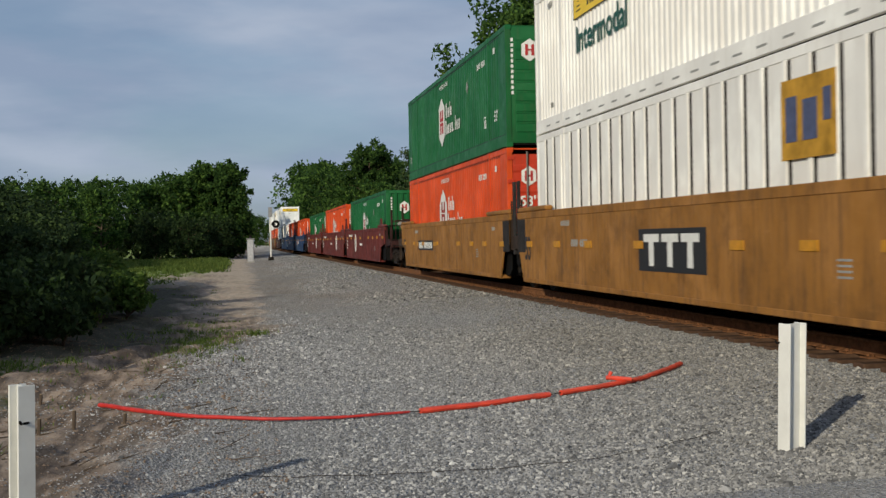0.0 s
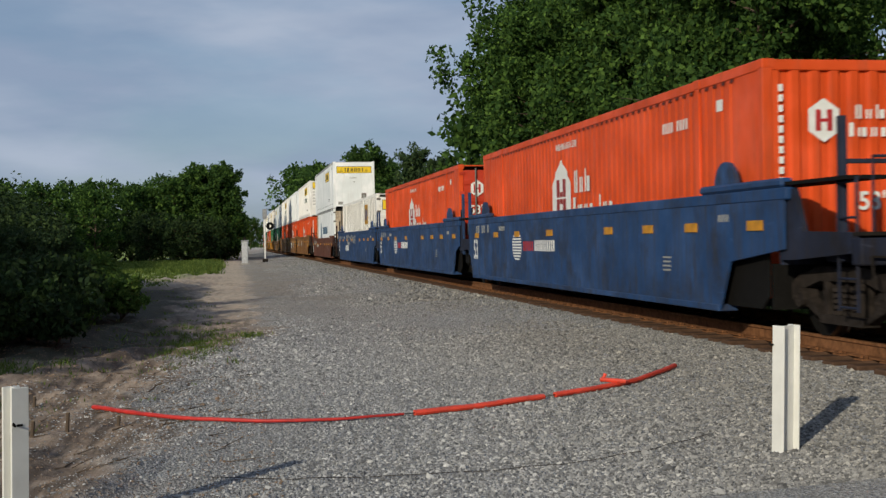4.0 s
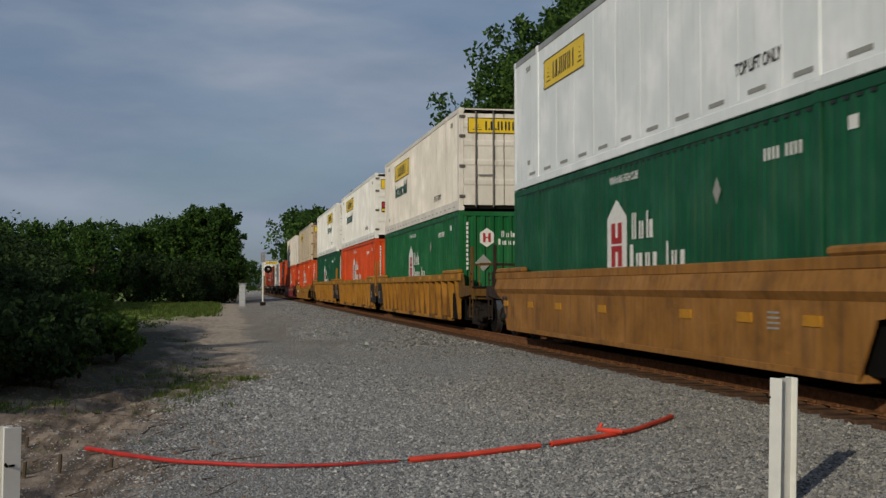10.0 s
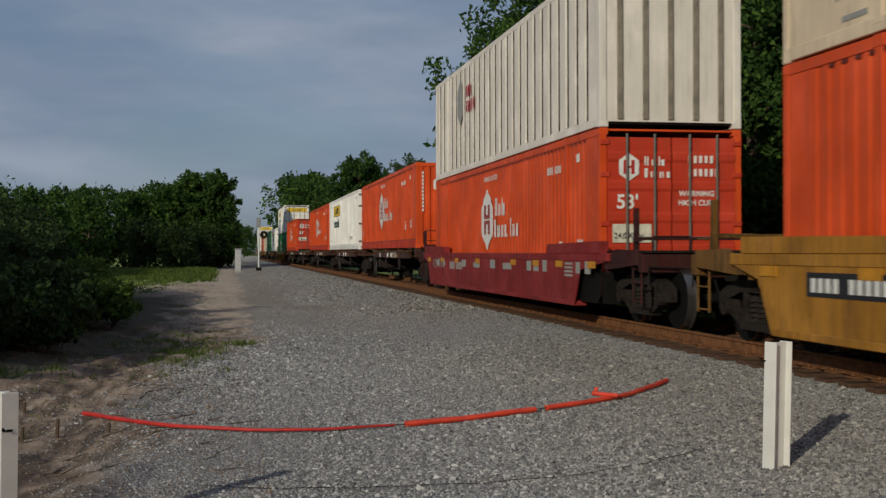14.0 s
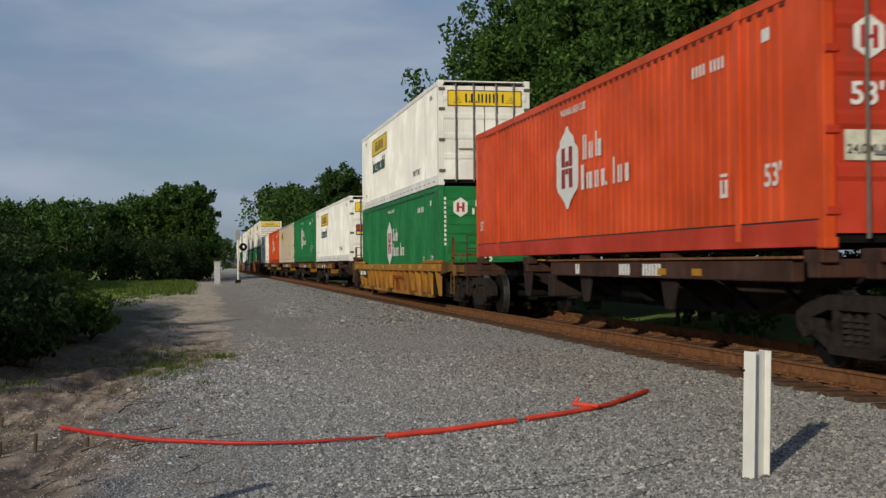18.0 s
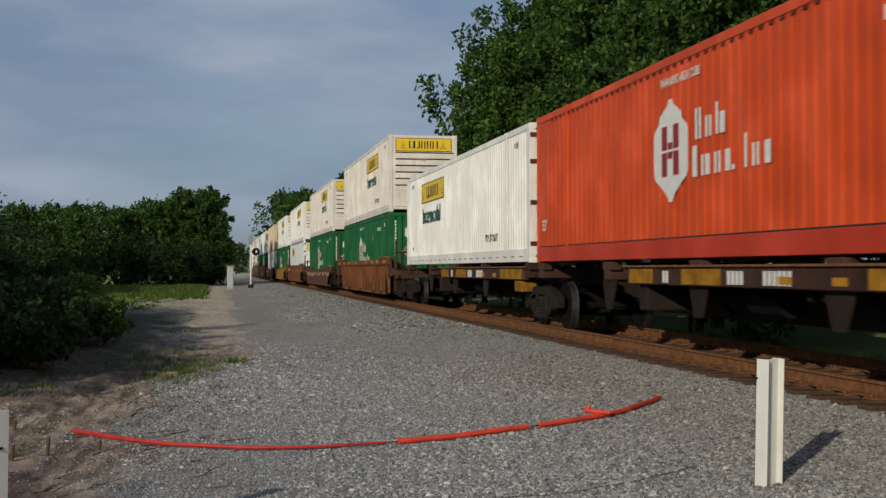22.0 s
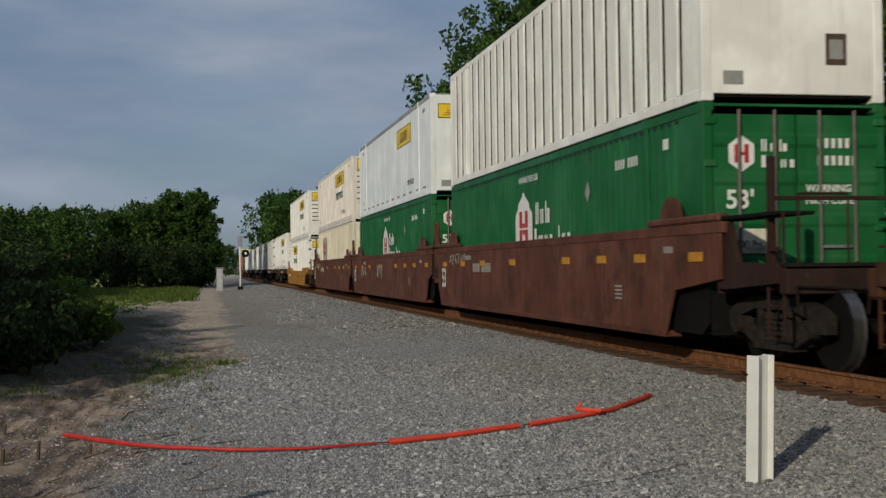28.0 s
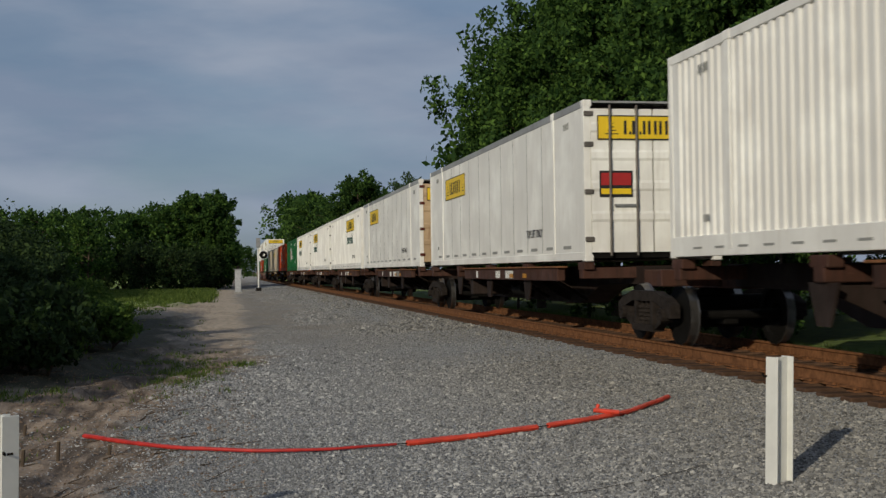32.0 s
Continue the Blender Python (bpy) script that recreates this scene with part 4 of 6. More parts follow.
def yellow_sign(c, side, u0, u1, v0, v1, off, flip=False):
    s = bars(c, "sign", [(u0, u1, v0, v1)], YELLOW, side, off, "yellow painted sign panel")
    h = v1 - v0
    f = 0.022
    bars(s, "border", [(u0, u1, v0, v0 + f), (u0, u1, v1 - f, v1), (u0, u0 + f, v0 + f, v1 - f), (u1 - f, u1, v0 + f, v1 - f)], BLACK_MARK, side, off - 0.005)
    t = -1 if side == "x" else 1
    mid, wide = (u0 + u1) / 2, (u1 - u0) * 0.092
    start, lo, hi = mid - t * wide * 3.1, v0 + h * 0.22, v1 - h * 0.22
    blocks_of = []
    # upright bars in the rhythm of the painted name
    for at, thick, foot in ((0.25, 0.26, lo), (0.75, 0.2, hi - h * 0.46), (1.05, 0.42, lo), (1.75, 0.2, hi - h * 0.46), (2.1, 0.25, lo), (2.6, 0.25, lo), (3.2, 0.25, lo), (3.7, 0.25, lo), (4.3, 0.25, lo), (4.8, 0.25, lo), (5.6, 0.28, lo)):
        a, b = sorted((start + t * at * wide, start + t * (at + thick) * wide))
        blocks_of.append((a, b, lo, lo + h * 0.12) if foot > lo else (a, b, lo, hi))
    for k in (-1, 1):  # small ornaments at both ends
        e = mid + k * ((u1 - u0) / 2 - 0.3)
        blocks_of += [(e - 0.15 + 0.05 * i, e + 0.1 - 0.04 * i, v0 + h * (0.22 + 0.14 * i), v0 + h * (0.26 + 0.14 * i)) for i in range(4)]
    bars(s, "sign_mark", blocks_of, BLACK_MARK, side, off - 0.005)
    return s


def end_doors(c, mat, bar_mat, length, sign, hexa, dark=False):
    """Two leaves with locking bars, handles and hinges on the end that faces -y."""
    frame = DARKEND if dark else mat
    for s in (-1, 1):
        steps = [(0.03, 0.16), (-0.012, 0.16)]
        for z in (0.75, 1.3, 1.85, 2.35):
            steps += [(-0.012, z - 0.05), (-0.034, z), (-0.034, z + 0.1), (-0.012, z + 0.15)]
        steps += [(-0.012, TALL - 0.16), (0.03, TALL - 0.16)]
        bm = bmesh.new()
        plate(bm, steps, *sorted((s * 0.015, s * 1.16)))
        d = part("door", bm, RUSTED if mat is YELLOWED and s < 0 else mat, c)
        for x in (0.32, 0.82):
            part("locking_bar", rods([((s * x, -0.055, 0.1), (s * x, -0.055, TALL - 0.1), 0.024)]), bar_mat, d, "vertical steel locking bar")
        part("handle", boxes([(min(s * 0.32, s * 0.75), max(s * 0.32, s * 0.75), -0.07, -0.045, 0.98, 1.02)]), STEEL, d)
        for z in (0.35, 1.2, 2.05, 2.6):
            part("hinge", boxes([(min(s * 1.12, s * 1.29), max(s * 1.12, s * 1.29), -0.035, 0.0, z, z + 0.09)], 0.01), frame if dark or hexa else LOCK_BAR, d)
    if sign:
        yellow_sign(c, "y", -1.05, 1.05, TALL - 0.72, TALL - 0.28, -0.031)
        if sign == "placard":
            p = bars(c, "placard", [(-1.02, -0.4, 1.15, 1.62)], BLACK_MARK, "y", -0.031, "black placard with red and yellow bands")
            bars(p, "red_band", [(-0.99, -0.43, 1.36, 1.58)], RED_MARK, "y", -0.037)
            bars(p, "yellow_band", [(-0.99, -0.43, 1.2, 1.3)], YELLOW, "y", -0.037)
    if hexa:
        b = shape(c, "hexagon_mark", hexagon(-0.78, 2.22, 0.24), WHITE_MARK, "y", -0.031, "white hexagon mark")
        bars(b, "inner_mark", [(-0.88, -0.82, 2.1, 2.34), (-0.74, -0.68, 2.1, 2.34), (-0.82, -0.74, 2.2, 2.24)], RED_MARK, "y", -0.036)
        bars(c, "painted_name", blocks(-0.5, 2.25, 0.16, "TT ss To", 1) + blocks(-0.5, 2.04, 0.16, "O so ss o", 1) + word(0.3, 2.3, 0.13, 5, 1) + word(0.3, 2.07, 0.13, 6, 1), WHITE_MARK, "y", -0.031)
        lettering(c, "53'", WHITE_MARK, (-1.0, -0.034, 1.5), "y", 0.26)
        lettering(c, "WARNING", WHITE_MARK, (0.12, -0.034, 1.72), "y", 0.1)
        lettering(c, "HIGH CUBE", WHITE_MARK, (0.12, -0.034, 1.56), "y", 0.1)
        n = bars(c, "notice", [(-1.08, -0.38, 0.92, 1.24)], plain("cream_notice_paint", (0.62, 0.60, 0.48), 0.6), "y", -0.034, "pale notice plate")
        lettering(n, "24,000 lbs", BLACK_MARK, (-1.05, -0.04, 0.97), "y", 0.12, 0.95)
        bars(c, "yellow_label", [(0.55, 0.85, 0.5, 0.72)], YELLOW, "y", -0.034)


def end_hexagon(c, x, z, off):
    b = shape(c, "hexagon_mark", hexagon(x, z, 0.27), WHITE_MARK, "y", off, "white hexagon mark")
    bars(b, "inner_mark", [(x - 0.11, x - 0.04, z - 0.13, z + 0.13), (x + 0.04, x + 0.11, z - 0.13, z + 0.13), (x - 0.04, x + 0.04, z - 0.02, z + 0.02)], RED_MARK, "y", off - 0.005)
    bars(c, "painted_name", blocks(x + 0.42, z + 0.02, 0.17, "TT ss To", 1) + blocks(x + 0.33, z - 0.2, 0.17, "O so ss od T ss o", 1), WHITE_MARK, "y", off)


def container(kind, colour, end, length=FT53, sign="", name_field=WHITE_MARK):
    mat = PAINTS[colour]
    look_of = {"hub": "corrugated shipping container with pale badge", "fine": "corrugated shipping container with yellow sign", "flat": "smooth-sided shipping container with yellow sign", "rib": "shipping container with upright side ribs"}[kind]
    ends = {"corr": "corrugated end", "ribs": "ribbed end", "doors": "barred doors", "plain": "plain end", "posts": "uprights on its end"}[end]
    c = empty("shipping_container", f"{WORDS[colour]} {look_of}, {ends}", "shipping container", "containers on the train")
    L = length
    x = HALF
    lo_rail = 0.30 if kind in ("fine", "hub") else 0.17
    top = 0.13
    # walls
    if kind in ("hub", "fine"):
        pitch, depth = (0.272, 0.016) if kind == "hub" else (0.225, 0.03)
        wave("side_wall", (0.1, L - 0.1), lo_rail, TALL - top, pitch, depth, -x + 0.012, -1, mat, c, 0.62 if kind == "hub" else 0.15)
    else:
        part("side_wall", boxes([(-x + 0.012, -x + 0.05, 0.1, L - 0.1, lo_rail, TALL - top)]), mat, c)
    part("side_wall", boxes([(x - 0.05, x - 0.012, 0.1, L - 0.1, lo_rail, TALL - top)]), mat, c)
    part("roof", boxes([(-x + 0.02, x - 0.02, 0.02, L - 0.02, TALL - 0.05, TALL - 0.015)]), SILL if kind == "flat" else mat, c)
    part("floor", boxes([(-x + 0.03, x - 0.03, 0.05, L - 0.05, 0.06, 0.16)]), BLACK, c, "dark underside")
    # frame
    rail_mat = SILL if kind == "flat" else mat
    for s in (-1, 1):
        a, b = sorted((s * x, s * (x - 0.09)))
        part("top_rail", boxes([(a, b, 0.12, L - 0.12, TALL - top, TALL)], 0.008), rail_mat, c)
        a, b = sorted((s * (x + 0.002), s * (x - 0.07)))
        part("bottom_rail", boxes([(a, b, 0.12, L - 0.12, 0.02, lo_rail)], 0.008), REDFRAME if colour == "red" else mat, c)
        for y in (0.0, L - 0.13)[:2 if s < 0 else 1]:
            a, b = sorted((s * x, s * (x - 0.13)))
            part("corner_post", boxes([(a, b, y, y + 0.13, 0.1, TALL - 0.1)], 0.008), mat, c)
    casting = part("corner_casting", boxes([(-x - 0.004, -x + 0.16, -0.004, 0.17, 0.0, 0.118)], 0.012), mat, c)
    for dx, y, z in ((0, L - 0.166, 0), (2 * x - 0.156, 0, 0), (0, 0, TALL - 0.118), (0, L - 0.166, TALL - 0.118), (2 * x - 0.156, 0, TALL - 0.118)):
        again(casting, pose(dx, y, z))
    for y in ((1.98, L - 2.12) if L > 15 else (1.2,)):
        p = part("lift_post", boxes([(-x - 0.006, -x + 0.03, y, y + 0.14, 0.1, TALL - 0.08)] + [(-x - 0.012, -x + 0.05, y - 0.03, y + 0.17, TALL - 0.12, TALL + 0.006)], 0.006), mat, c)
    part("end_wall", boxes([(-x + 0.1, x - 0.1, L - 0.05, L - 0.01, 0.1, TALL - 0.1)]), mat, c)
    # the end towards which the train runs
    if end == "corr":
        wave("front_wall", (-x + 0.13, x - 0.13), 0.15, TALL - 0.14, 0.258, 0.045, 0.012, -1, mat, c, 0.0, "x")
        part("sill", boxes([(-x + 0.13, x - 0.13, 0.0, 0.08, 0.02, 0.15), (-x + 0.13, x - 0.13, 0.0, 0.08, TALL - 0.14, TALL - 0.01)], 0.008), mat, c)
        end_hexagon(c, -0.5, 2.15, 0.008)
        lettering(c, "53'", WHITE_MARK, (-0.05, 0.005, 1.05), "y", 0.24)
        if colour in ("green", "fresh", "deep"):
            shape(c, "diamond_plate", [(-0.6, 1.2), (-0.36, 1.44), (-0.6, 1.68), (-0.84, 1.44)], GREY_MARK, "y", 0.004, "grey diamond placard holder")
        bars(c, "painted_number", [(-1.09, -1.03, z, z + 0.085) for z in [2.5 - 0.125 * k for k in range(11)]] + [(1.03, 1.09, z, z + 0.085) for z in [2.5 - 0.125 * k for k in range(11)]], WHITE_MARK, "y", 0.008)
    elif end == "ribs":
        part("front_wall", boxes([(-x + 0.1, x - 0.1, 0.02, 0.06, 0.1, TALL - 0.05)]), mat, c)
        rib = part("rib", boxes([(-x + 0.24, x - 0.13, 0.0, 0.03, 0.0, 0.19)], 0.014), mat, c)
        start = 0.78 if kind == "fine" else 0.35
        rib.matrix_basis = pose(0, 0, start)
        for k in range(1, 6 if kind == "fine" else 9):
            again(rib, pose(0, 0, start + 0.245 * k))
        tagged(part("slot", boxes([(-x + 0.24, x - 0.13, 0.012, 0.02, start + 0.245 * k + 0.2, start + 0.245 * k + 0.245) for k in range(6 if kind == "fine" else 9)]), BLACK_MARK if kind == "fine" else mat, c), kind="stuff")
        if kind == "fine":
            part("lower_panel", boxes([(-x + 0.2, x - 0.13, -0.004, 0.03, 0.2, 0.74)], 0.01), mat, c)
            yellow_sign(c, "y", -1.05, 1.08, TALL - 0.62, TALL - 0.12, 0.012)
            bars(c, "yellow_label", [(0.12, 0.26, 0.42, 0.56)], YELLOW, "y", -0.006)
            bars(c, "grey_label", [(0.5, 0.72, 0.36, 0.58), (0.9, 1.08, 0.28, 0.66)], GREY_MARK, "y", -0.006)
            bars(c, "painted_number", word(-0.12, TALL - 0.98, 0.08, 4, 1) + word(-0.05, TALL - 1.25, 0.08, 2, 1), GREY_MARK, "y", -0.002)
        else:
            end_hexagon(c, -0.7, 2.3, -0.002)
            lettering(c, "53'", WHITE_MARK, (-0.1, -0.005, 0.8), "y", 0.24)
            bars(c, "painted_number", [(-1.16, -1.10, z, z + 0.08) for z in [2.5 - 0.125 * k for k in range(11)]], WHITE_MARK, "y", 0.016)
    elif end == "doors":
        e_mat = PAINTS.get(sign, REDFRAME if colour == "red" else mat)
        end_doors(c, e_mat, LOCK_BAR, L, "" if kind == "hub" else ("placard" if sign == "placard" else "sign"), kind == "hub", sign in ("dark", "rusted"))
    elif end == "posts":
        part("front_wall", boxes([(-x + 0.1, x - 0.1, 0.025, 0.06, 0.1, TALL - 0.05)]), mat, c)
        p = part("upright", boxes([(-0.05, 0.05, -0.012, 0.025, 0.14, TALL - 0.1)], 0.008), POST_GRIME, c, "grimy upright")
        p.matrix_basis = pose(-0.92, 0, 0)
        for k in range(1, 5):
            again(p, pose(-0.92 + 0.46 * k, 0, 0))
    else:
        part("front_wall", boxes([(-x + 0.1, x - 0.1, 0.008, 0.06, 0.1, TALL - 0.05)], 0.01), mat, c)
        if sign != "blank":
            yellow_sign(c, "y", -1.08, 1.1, TALL - 0.72, TALL - 0.3, 0.006)
        bars(c, "painted_number", word(-0.25, TALL - 1.05, 0.07, 8, 1) + word(-0.05, TALL - 1.3, 0.08, 2, 1), GREY_MARK, "y", 0.006)
        bars(c, "data_plate", [(0.46, 0.76, 0.5, 0.92)], plain("brown_plate_frame", (0.09, 0.06, 0.045), 0.7), "y", 0.006, "small dark unit on the end wall")
        bars(c, "label_plate", [(0.51, 0.71, 0.58, 0.84)], GREY_MARK, "y", 0.001)
        bars(c, "lower_label", [(-1.0, -0.72, 0.22, 0.4)], GREY_MARK, "y", 0.006)
    # markings on the side
    face = -x + 0.008
    nose_first = end in ("ribs", "plain", "posts")
    if kind == "hub":
        yb = L * 0.5 + 0.85
        if colour in ("green", "fresh", "deep") and end != "doors":
            badge(c, yb, 0.72, 2.2, RED_MARK, name_field, TALL_HEXAGON, 0.5)
        else:
            badge(c, yb, 0.82, 2.28, RED_MARK if colour in ("green", "fresh", "deep") else plain("dark_red_badge_ink", (0.27, 0.02, 0.014), 0.6, 0, 0.1), name_field)
        if colour in ("green", "deep"):
            shape(c, "diamond_plate", [(4.95, 2.03), (4.82, 2.21), (4.69, 2.03), (4.82, 1.85)], GREY_MARK, "x", face, "grey diamond placard holder")
        # painted shadow of the wall's lower edge, one black strip
        bars(c, "shadow_gap", [(0.13, L - 0.13, lo_rail, lo_rail + 0.02)], BLACK_MARK, "x", -x + 0.006, "painted shadow line above the bottom rail")
        # dark dabs paint the shadow that the top rail throws into the corrugations
        shadow_dabs = [(0.72 + 0.272 * k + 0.14, 0.72 + 0.272 * k + 0.25, TALL - top - 0.045, TALL - top - 0.002) for k in range(int((L - 1.5) / 0.272))]
        bars(c, "open_corrugation", shadow_dabs, DARKEND if colour == "red" else BLACK_MARK, "x", -x + 0.012, "painted shadows in the corrugations under the rail")
        bars(c, "painted_number", word(3.4, TALL - 0.62, 0.15, 9, -1, 0.36, 0.4, (4,)), WHITE_MARK, "x", face)
        lettering(c, "WARNING HIGH CUBE", WHITE_MARK, (face - 0.006, yb + 0.4, TALL - 0.42), "x", 0.13, 0.8)
        lettering(c, "53'", WHITE_MARK, (face - 0.006, 1.35, 0.72), "x", 0.28)
        lettering(c, "53'", WHITE_MARK, (face - 0.006, L - 0.4, 0.62), "x", 0.22)
        bars(c, "mark", [(1.2, 1.4, TALL - 0.5, TALL - 0.35), (2.35, 2.43, 0.66, 0.88), (2.5, 2.56, 0.66, 0.88), (2.43, 2.5, 0.66, 0.71), (2.36, 2.56, 0.92, 0.96)], WHITE_MARK, "x", face)
    elif kind in ("fine", "flat"):
        y0, y1 = (3.15, 6.8) if nose_first else (L - 6.65, L - 2.95)
        if kind == "flat":
            y0, y1 = (3.4, 6.2) if nose_first else (L - 5.4, L - 2.6)
        if colour == "cool" and sign == "blank":
            pass
        elif kind == "fine":
            yellow_sign(c, "x", y0, y1, TALL - 0.98, TALL - 0.38, face)
            ink = GREEN_MARK
            lettering(c, "Intermodal", ink, (face - 0.006, y1 - 0.15, TALL - 1.62), "x", 0.5, 1.0)
        else:
            yellow_sign(c, "x", y0, y1, TALL - 1.02, TALL - 0.42, face)
        lettering(c, "TOP LIFT ONLY", BLACK_MARK, (face - 0.006, 4.2, 0.52), "x", 0.17, 0.8)
        bars(c, "painted_number", word(L - 1.1, TALL - 0.4, 0.12, 4) + word(1.3, TALL - 0.42, 0.12, 4) + word(L - 1.2, 0.48, 0.1, 3), GREY_MARK, "x", face)
        if kind == "fine":
            bars(c, "stacking_mark", [(y, y + 0.28, 0.12, 0.15) for y in [0.6 + 0.72 * k for k in range(21)]], GREY_MARK, "x", -x - 0.0025)
        else:
            bars(c, "seam", [(y, y + 0.02, 0.2, TALL - 0.16) for y in [2.9 + 1.22 * k for k in range(9)]], GREY_MARK if colour != "cool" else COOL, "x", face + 0.003)
            bars(c, "lower_mark", [(y, y + 0.5, 0.24, 0.3) for y in [0.9 + 1.22 * k for k in range(12)]], GREY_MARK, "x", face)
    elif kind == "rib":
        pitch = 0.61 if sign != "close" else 0.46
        rib = part("rib", boxes([(-x - 0.028, -x + 0.012, 0, 0.07, lo_rail, TALL - top)], 0.006), mat, c)
        # strips darker than the wall along the near edge of each rib
        bars(c, "sealant", [(0.67 + pitch * k, 0.75 + pitch * k, lo_rail, TALL - top) for k in range(int((L - 1.25) / pitch) + 1)], plain("pale_seam_sealant", (0.33, 0.30, 0.24), 0.8) if colour in ("cream", "tan") else plain("dark_seam_sealant", (0.035, 0.032, 0.03), 0.8), "x", -x + 0.011)
        k = 0
        y = 0.75
        while y < L - 0.5:
            (rib if k == 0 else again(rib)).matrix_basis = pose(0, y, 0)
            y += pitch
            k += 1
        if sign == "logo":
            s = bars(c, "logo_panel", [(3.2, 4.5, 1.6, 2.52)], plain("faded_amber_panel", (0.46, 0.25, 0.035), 0.7, 0, 0.35, 4), "x", -x - 0.03, "faded amber logo panel")
            bars(s, "logo_block", [(4.1, 4.38, 1.8, 2.32), (3.62, 3.96, 1.8, 2.26), (3.3, 3.48, 1.98, 2.34)], plain("faded_blue_marking", (0.07, 0.085, 0.16), 0.6), "x", -x - 0.036)
        elif colour == "cream":
            p = bars(c, "faded_panel", [(L - 4.9, L - 3.1, 1.2, 2.5)], plain("faded_grey_panel_paint", (0.42, 0.40, 0.36), 0.7, 0, 0.2), "x", -x - 0.029, "faded grey panel with red mark")
            bars(p, "red_mark", [(L - 3.55, L - 3.46, 1.5, 2.3), (L - 3.32, L - 3.23, 1.5, 2.3), (L - 3.46, L - 3.32, 1.86, 1.94)] + blocks(L - 3.7, 1.93, 0.3, "TT ss To") + blocks(L - 3.66, 1.58, 0.3, "O so ss o"), RED_MARK, "x", -x - 0.035)
        elif sign == "old":
            shape(c, "hexagon_mark", hexagon(L - 4.0, 1.9, 0.62, 0.7), GREY_MARK, "x", -x - 0.03, "faded hexagon mark")
            bars(c, "painted_name", word(L - 4.8, 1.95, 0.3, 3) + word(L - 4.8, 1.55, 0.3, 5), RED_MARK, "x", -x - 0.03)
    return c


def alliance(L=FT48):
    """The old 48-foot box below: pale panels, rusty end, blue lettering."""
    c = container("flat", "cool", "doors", L, "grimy")
    c["label"] = "pale worn container with rust-streaked doors and faded blue name"
    face = -HALF + 0.008
    for o in list(c.children):
        if o.name.startswith("sign"):
            for k in list(o.children):
                bpy.data.objects.remove(k)
            bpy.data.objects.remove(o)
    blue = plain("faded_slate_blue_marking", (0.10, 0.17, 0.24), 0.6)
    bars(c, "painted_name", word(9.0, 1.35, 0.48, 11, -1, 0.6, 0.16) + word(8.6, 0.5, 0.5, 2, -1, 0.8, 2.2), blue, "x", face, "faded blue painted name")
    shape(c, "logo_shape", [(11.2, 0.95), (9.9, 0.95), (9.9, 1.15), (10.3, 2.2), (10.75, 2.2)], blue, "x", face)
    part("rust_panel", boxes([(-HALF - 0.003, -HALF + 0.02, L - 0.58, L - 0.14, 0.15, TALL - 0.12)]), plain("ochre_rusted_panel", (0.36, 0.19, 0.06), 0.8, 0, 0.5, 3), c, "rusty ochre panel at the corner")
    part("rust_post", boxes([(-HALF - 0.006, -HALF + 0.02, L - 1.15, L - 0.94, 0.15, TALL - 0.12)]), plain("pinkish_rust_stain", (0.42, 0.27, 0.2), 0.8, 0, 0.4, 4), c, "rust-stained upright")
    return c

# ---- rail cars ----
CAR = {
    "orange": paint("orange_brown_car_paint", (0.315, 0.142, 0.030), (0.11, 0.062, 0.032), 0.65, 0.65, heavy=0.6),
    "yellow": paint("ochre_yellow_car_paint", (0.385, 0.178, 0.021), (0.17, 0.075, 0.03), 0.7, 0.6, heavy=0.55),
    "maroon": paint("maroon_car_paint", (0.15, 0.022, 0.017), (0.075, 0.04, 0.03), 0.5, 0.6, heavy=1.0),
    "blue": paint("navy_blue_car_paint", (0.017, 0.056, 0.155), (0.06, 0.055, 0.05), 0.45, 0.55, heavy=1.0),
    "brown": paint("red_brown_car_paint", (0.125, 0.042, 0.023), (0.075, 0.04, 0.025), 0.7, 0.65, heavy=1.0),
    "rustbrown": paint("rust_brown_car_paint", (0.20, 0.072, 0.026), (0.10, 0.045, 0.022), 0.7, 0.65, heavy=1.0),
    "spine": paint("dark_brown_spine_paint", (0.068, 0.029, 0.019), (0.035, 0.025, 0.018), 0.7, 0.7, heavy=0.8),
}
CAR["crimson"] = paint("crimson_car_paint", (0.235, 0.021, 0.019), (0.10, 0.03, 0.025), 0.4, 0.6, heavy=0.5)
CAR["umber"] = paint("umber_brown_car_paint", (0.24, 0.108, 0.032), (0.10, 0.05, 0.026), 0.75, 0.65, heavy=0.85)
# darker copies of the car paint for the plates between the ribs
RECESS = {"yellow": paint("dusty_ochre_plate_paint", (0.25, 0.108, 0.019), (0.12, 0.06, 0.028), 0.7, 0.7, heavy=0.9), "rustbrown": paint("dusty_rust_plate_paint", (0.125, 0.045, 0.018), (0.07, 0.035, 0.02), 0.7, 0.7, heavy=0.9)}
CAR_WORDS = {"crimson": "deep crimson", "umber": "dirty umber brown", "orange": "weathered orange-brown", "yellow": "ochre yellow", "maroon": "maroon red", "blue": "navy blue", "brown": "dirty red-brown", "rustbrown": "rust-brown", "spine": "dark brown"}
WHEELS = []
WHEEL_R = 0.46


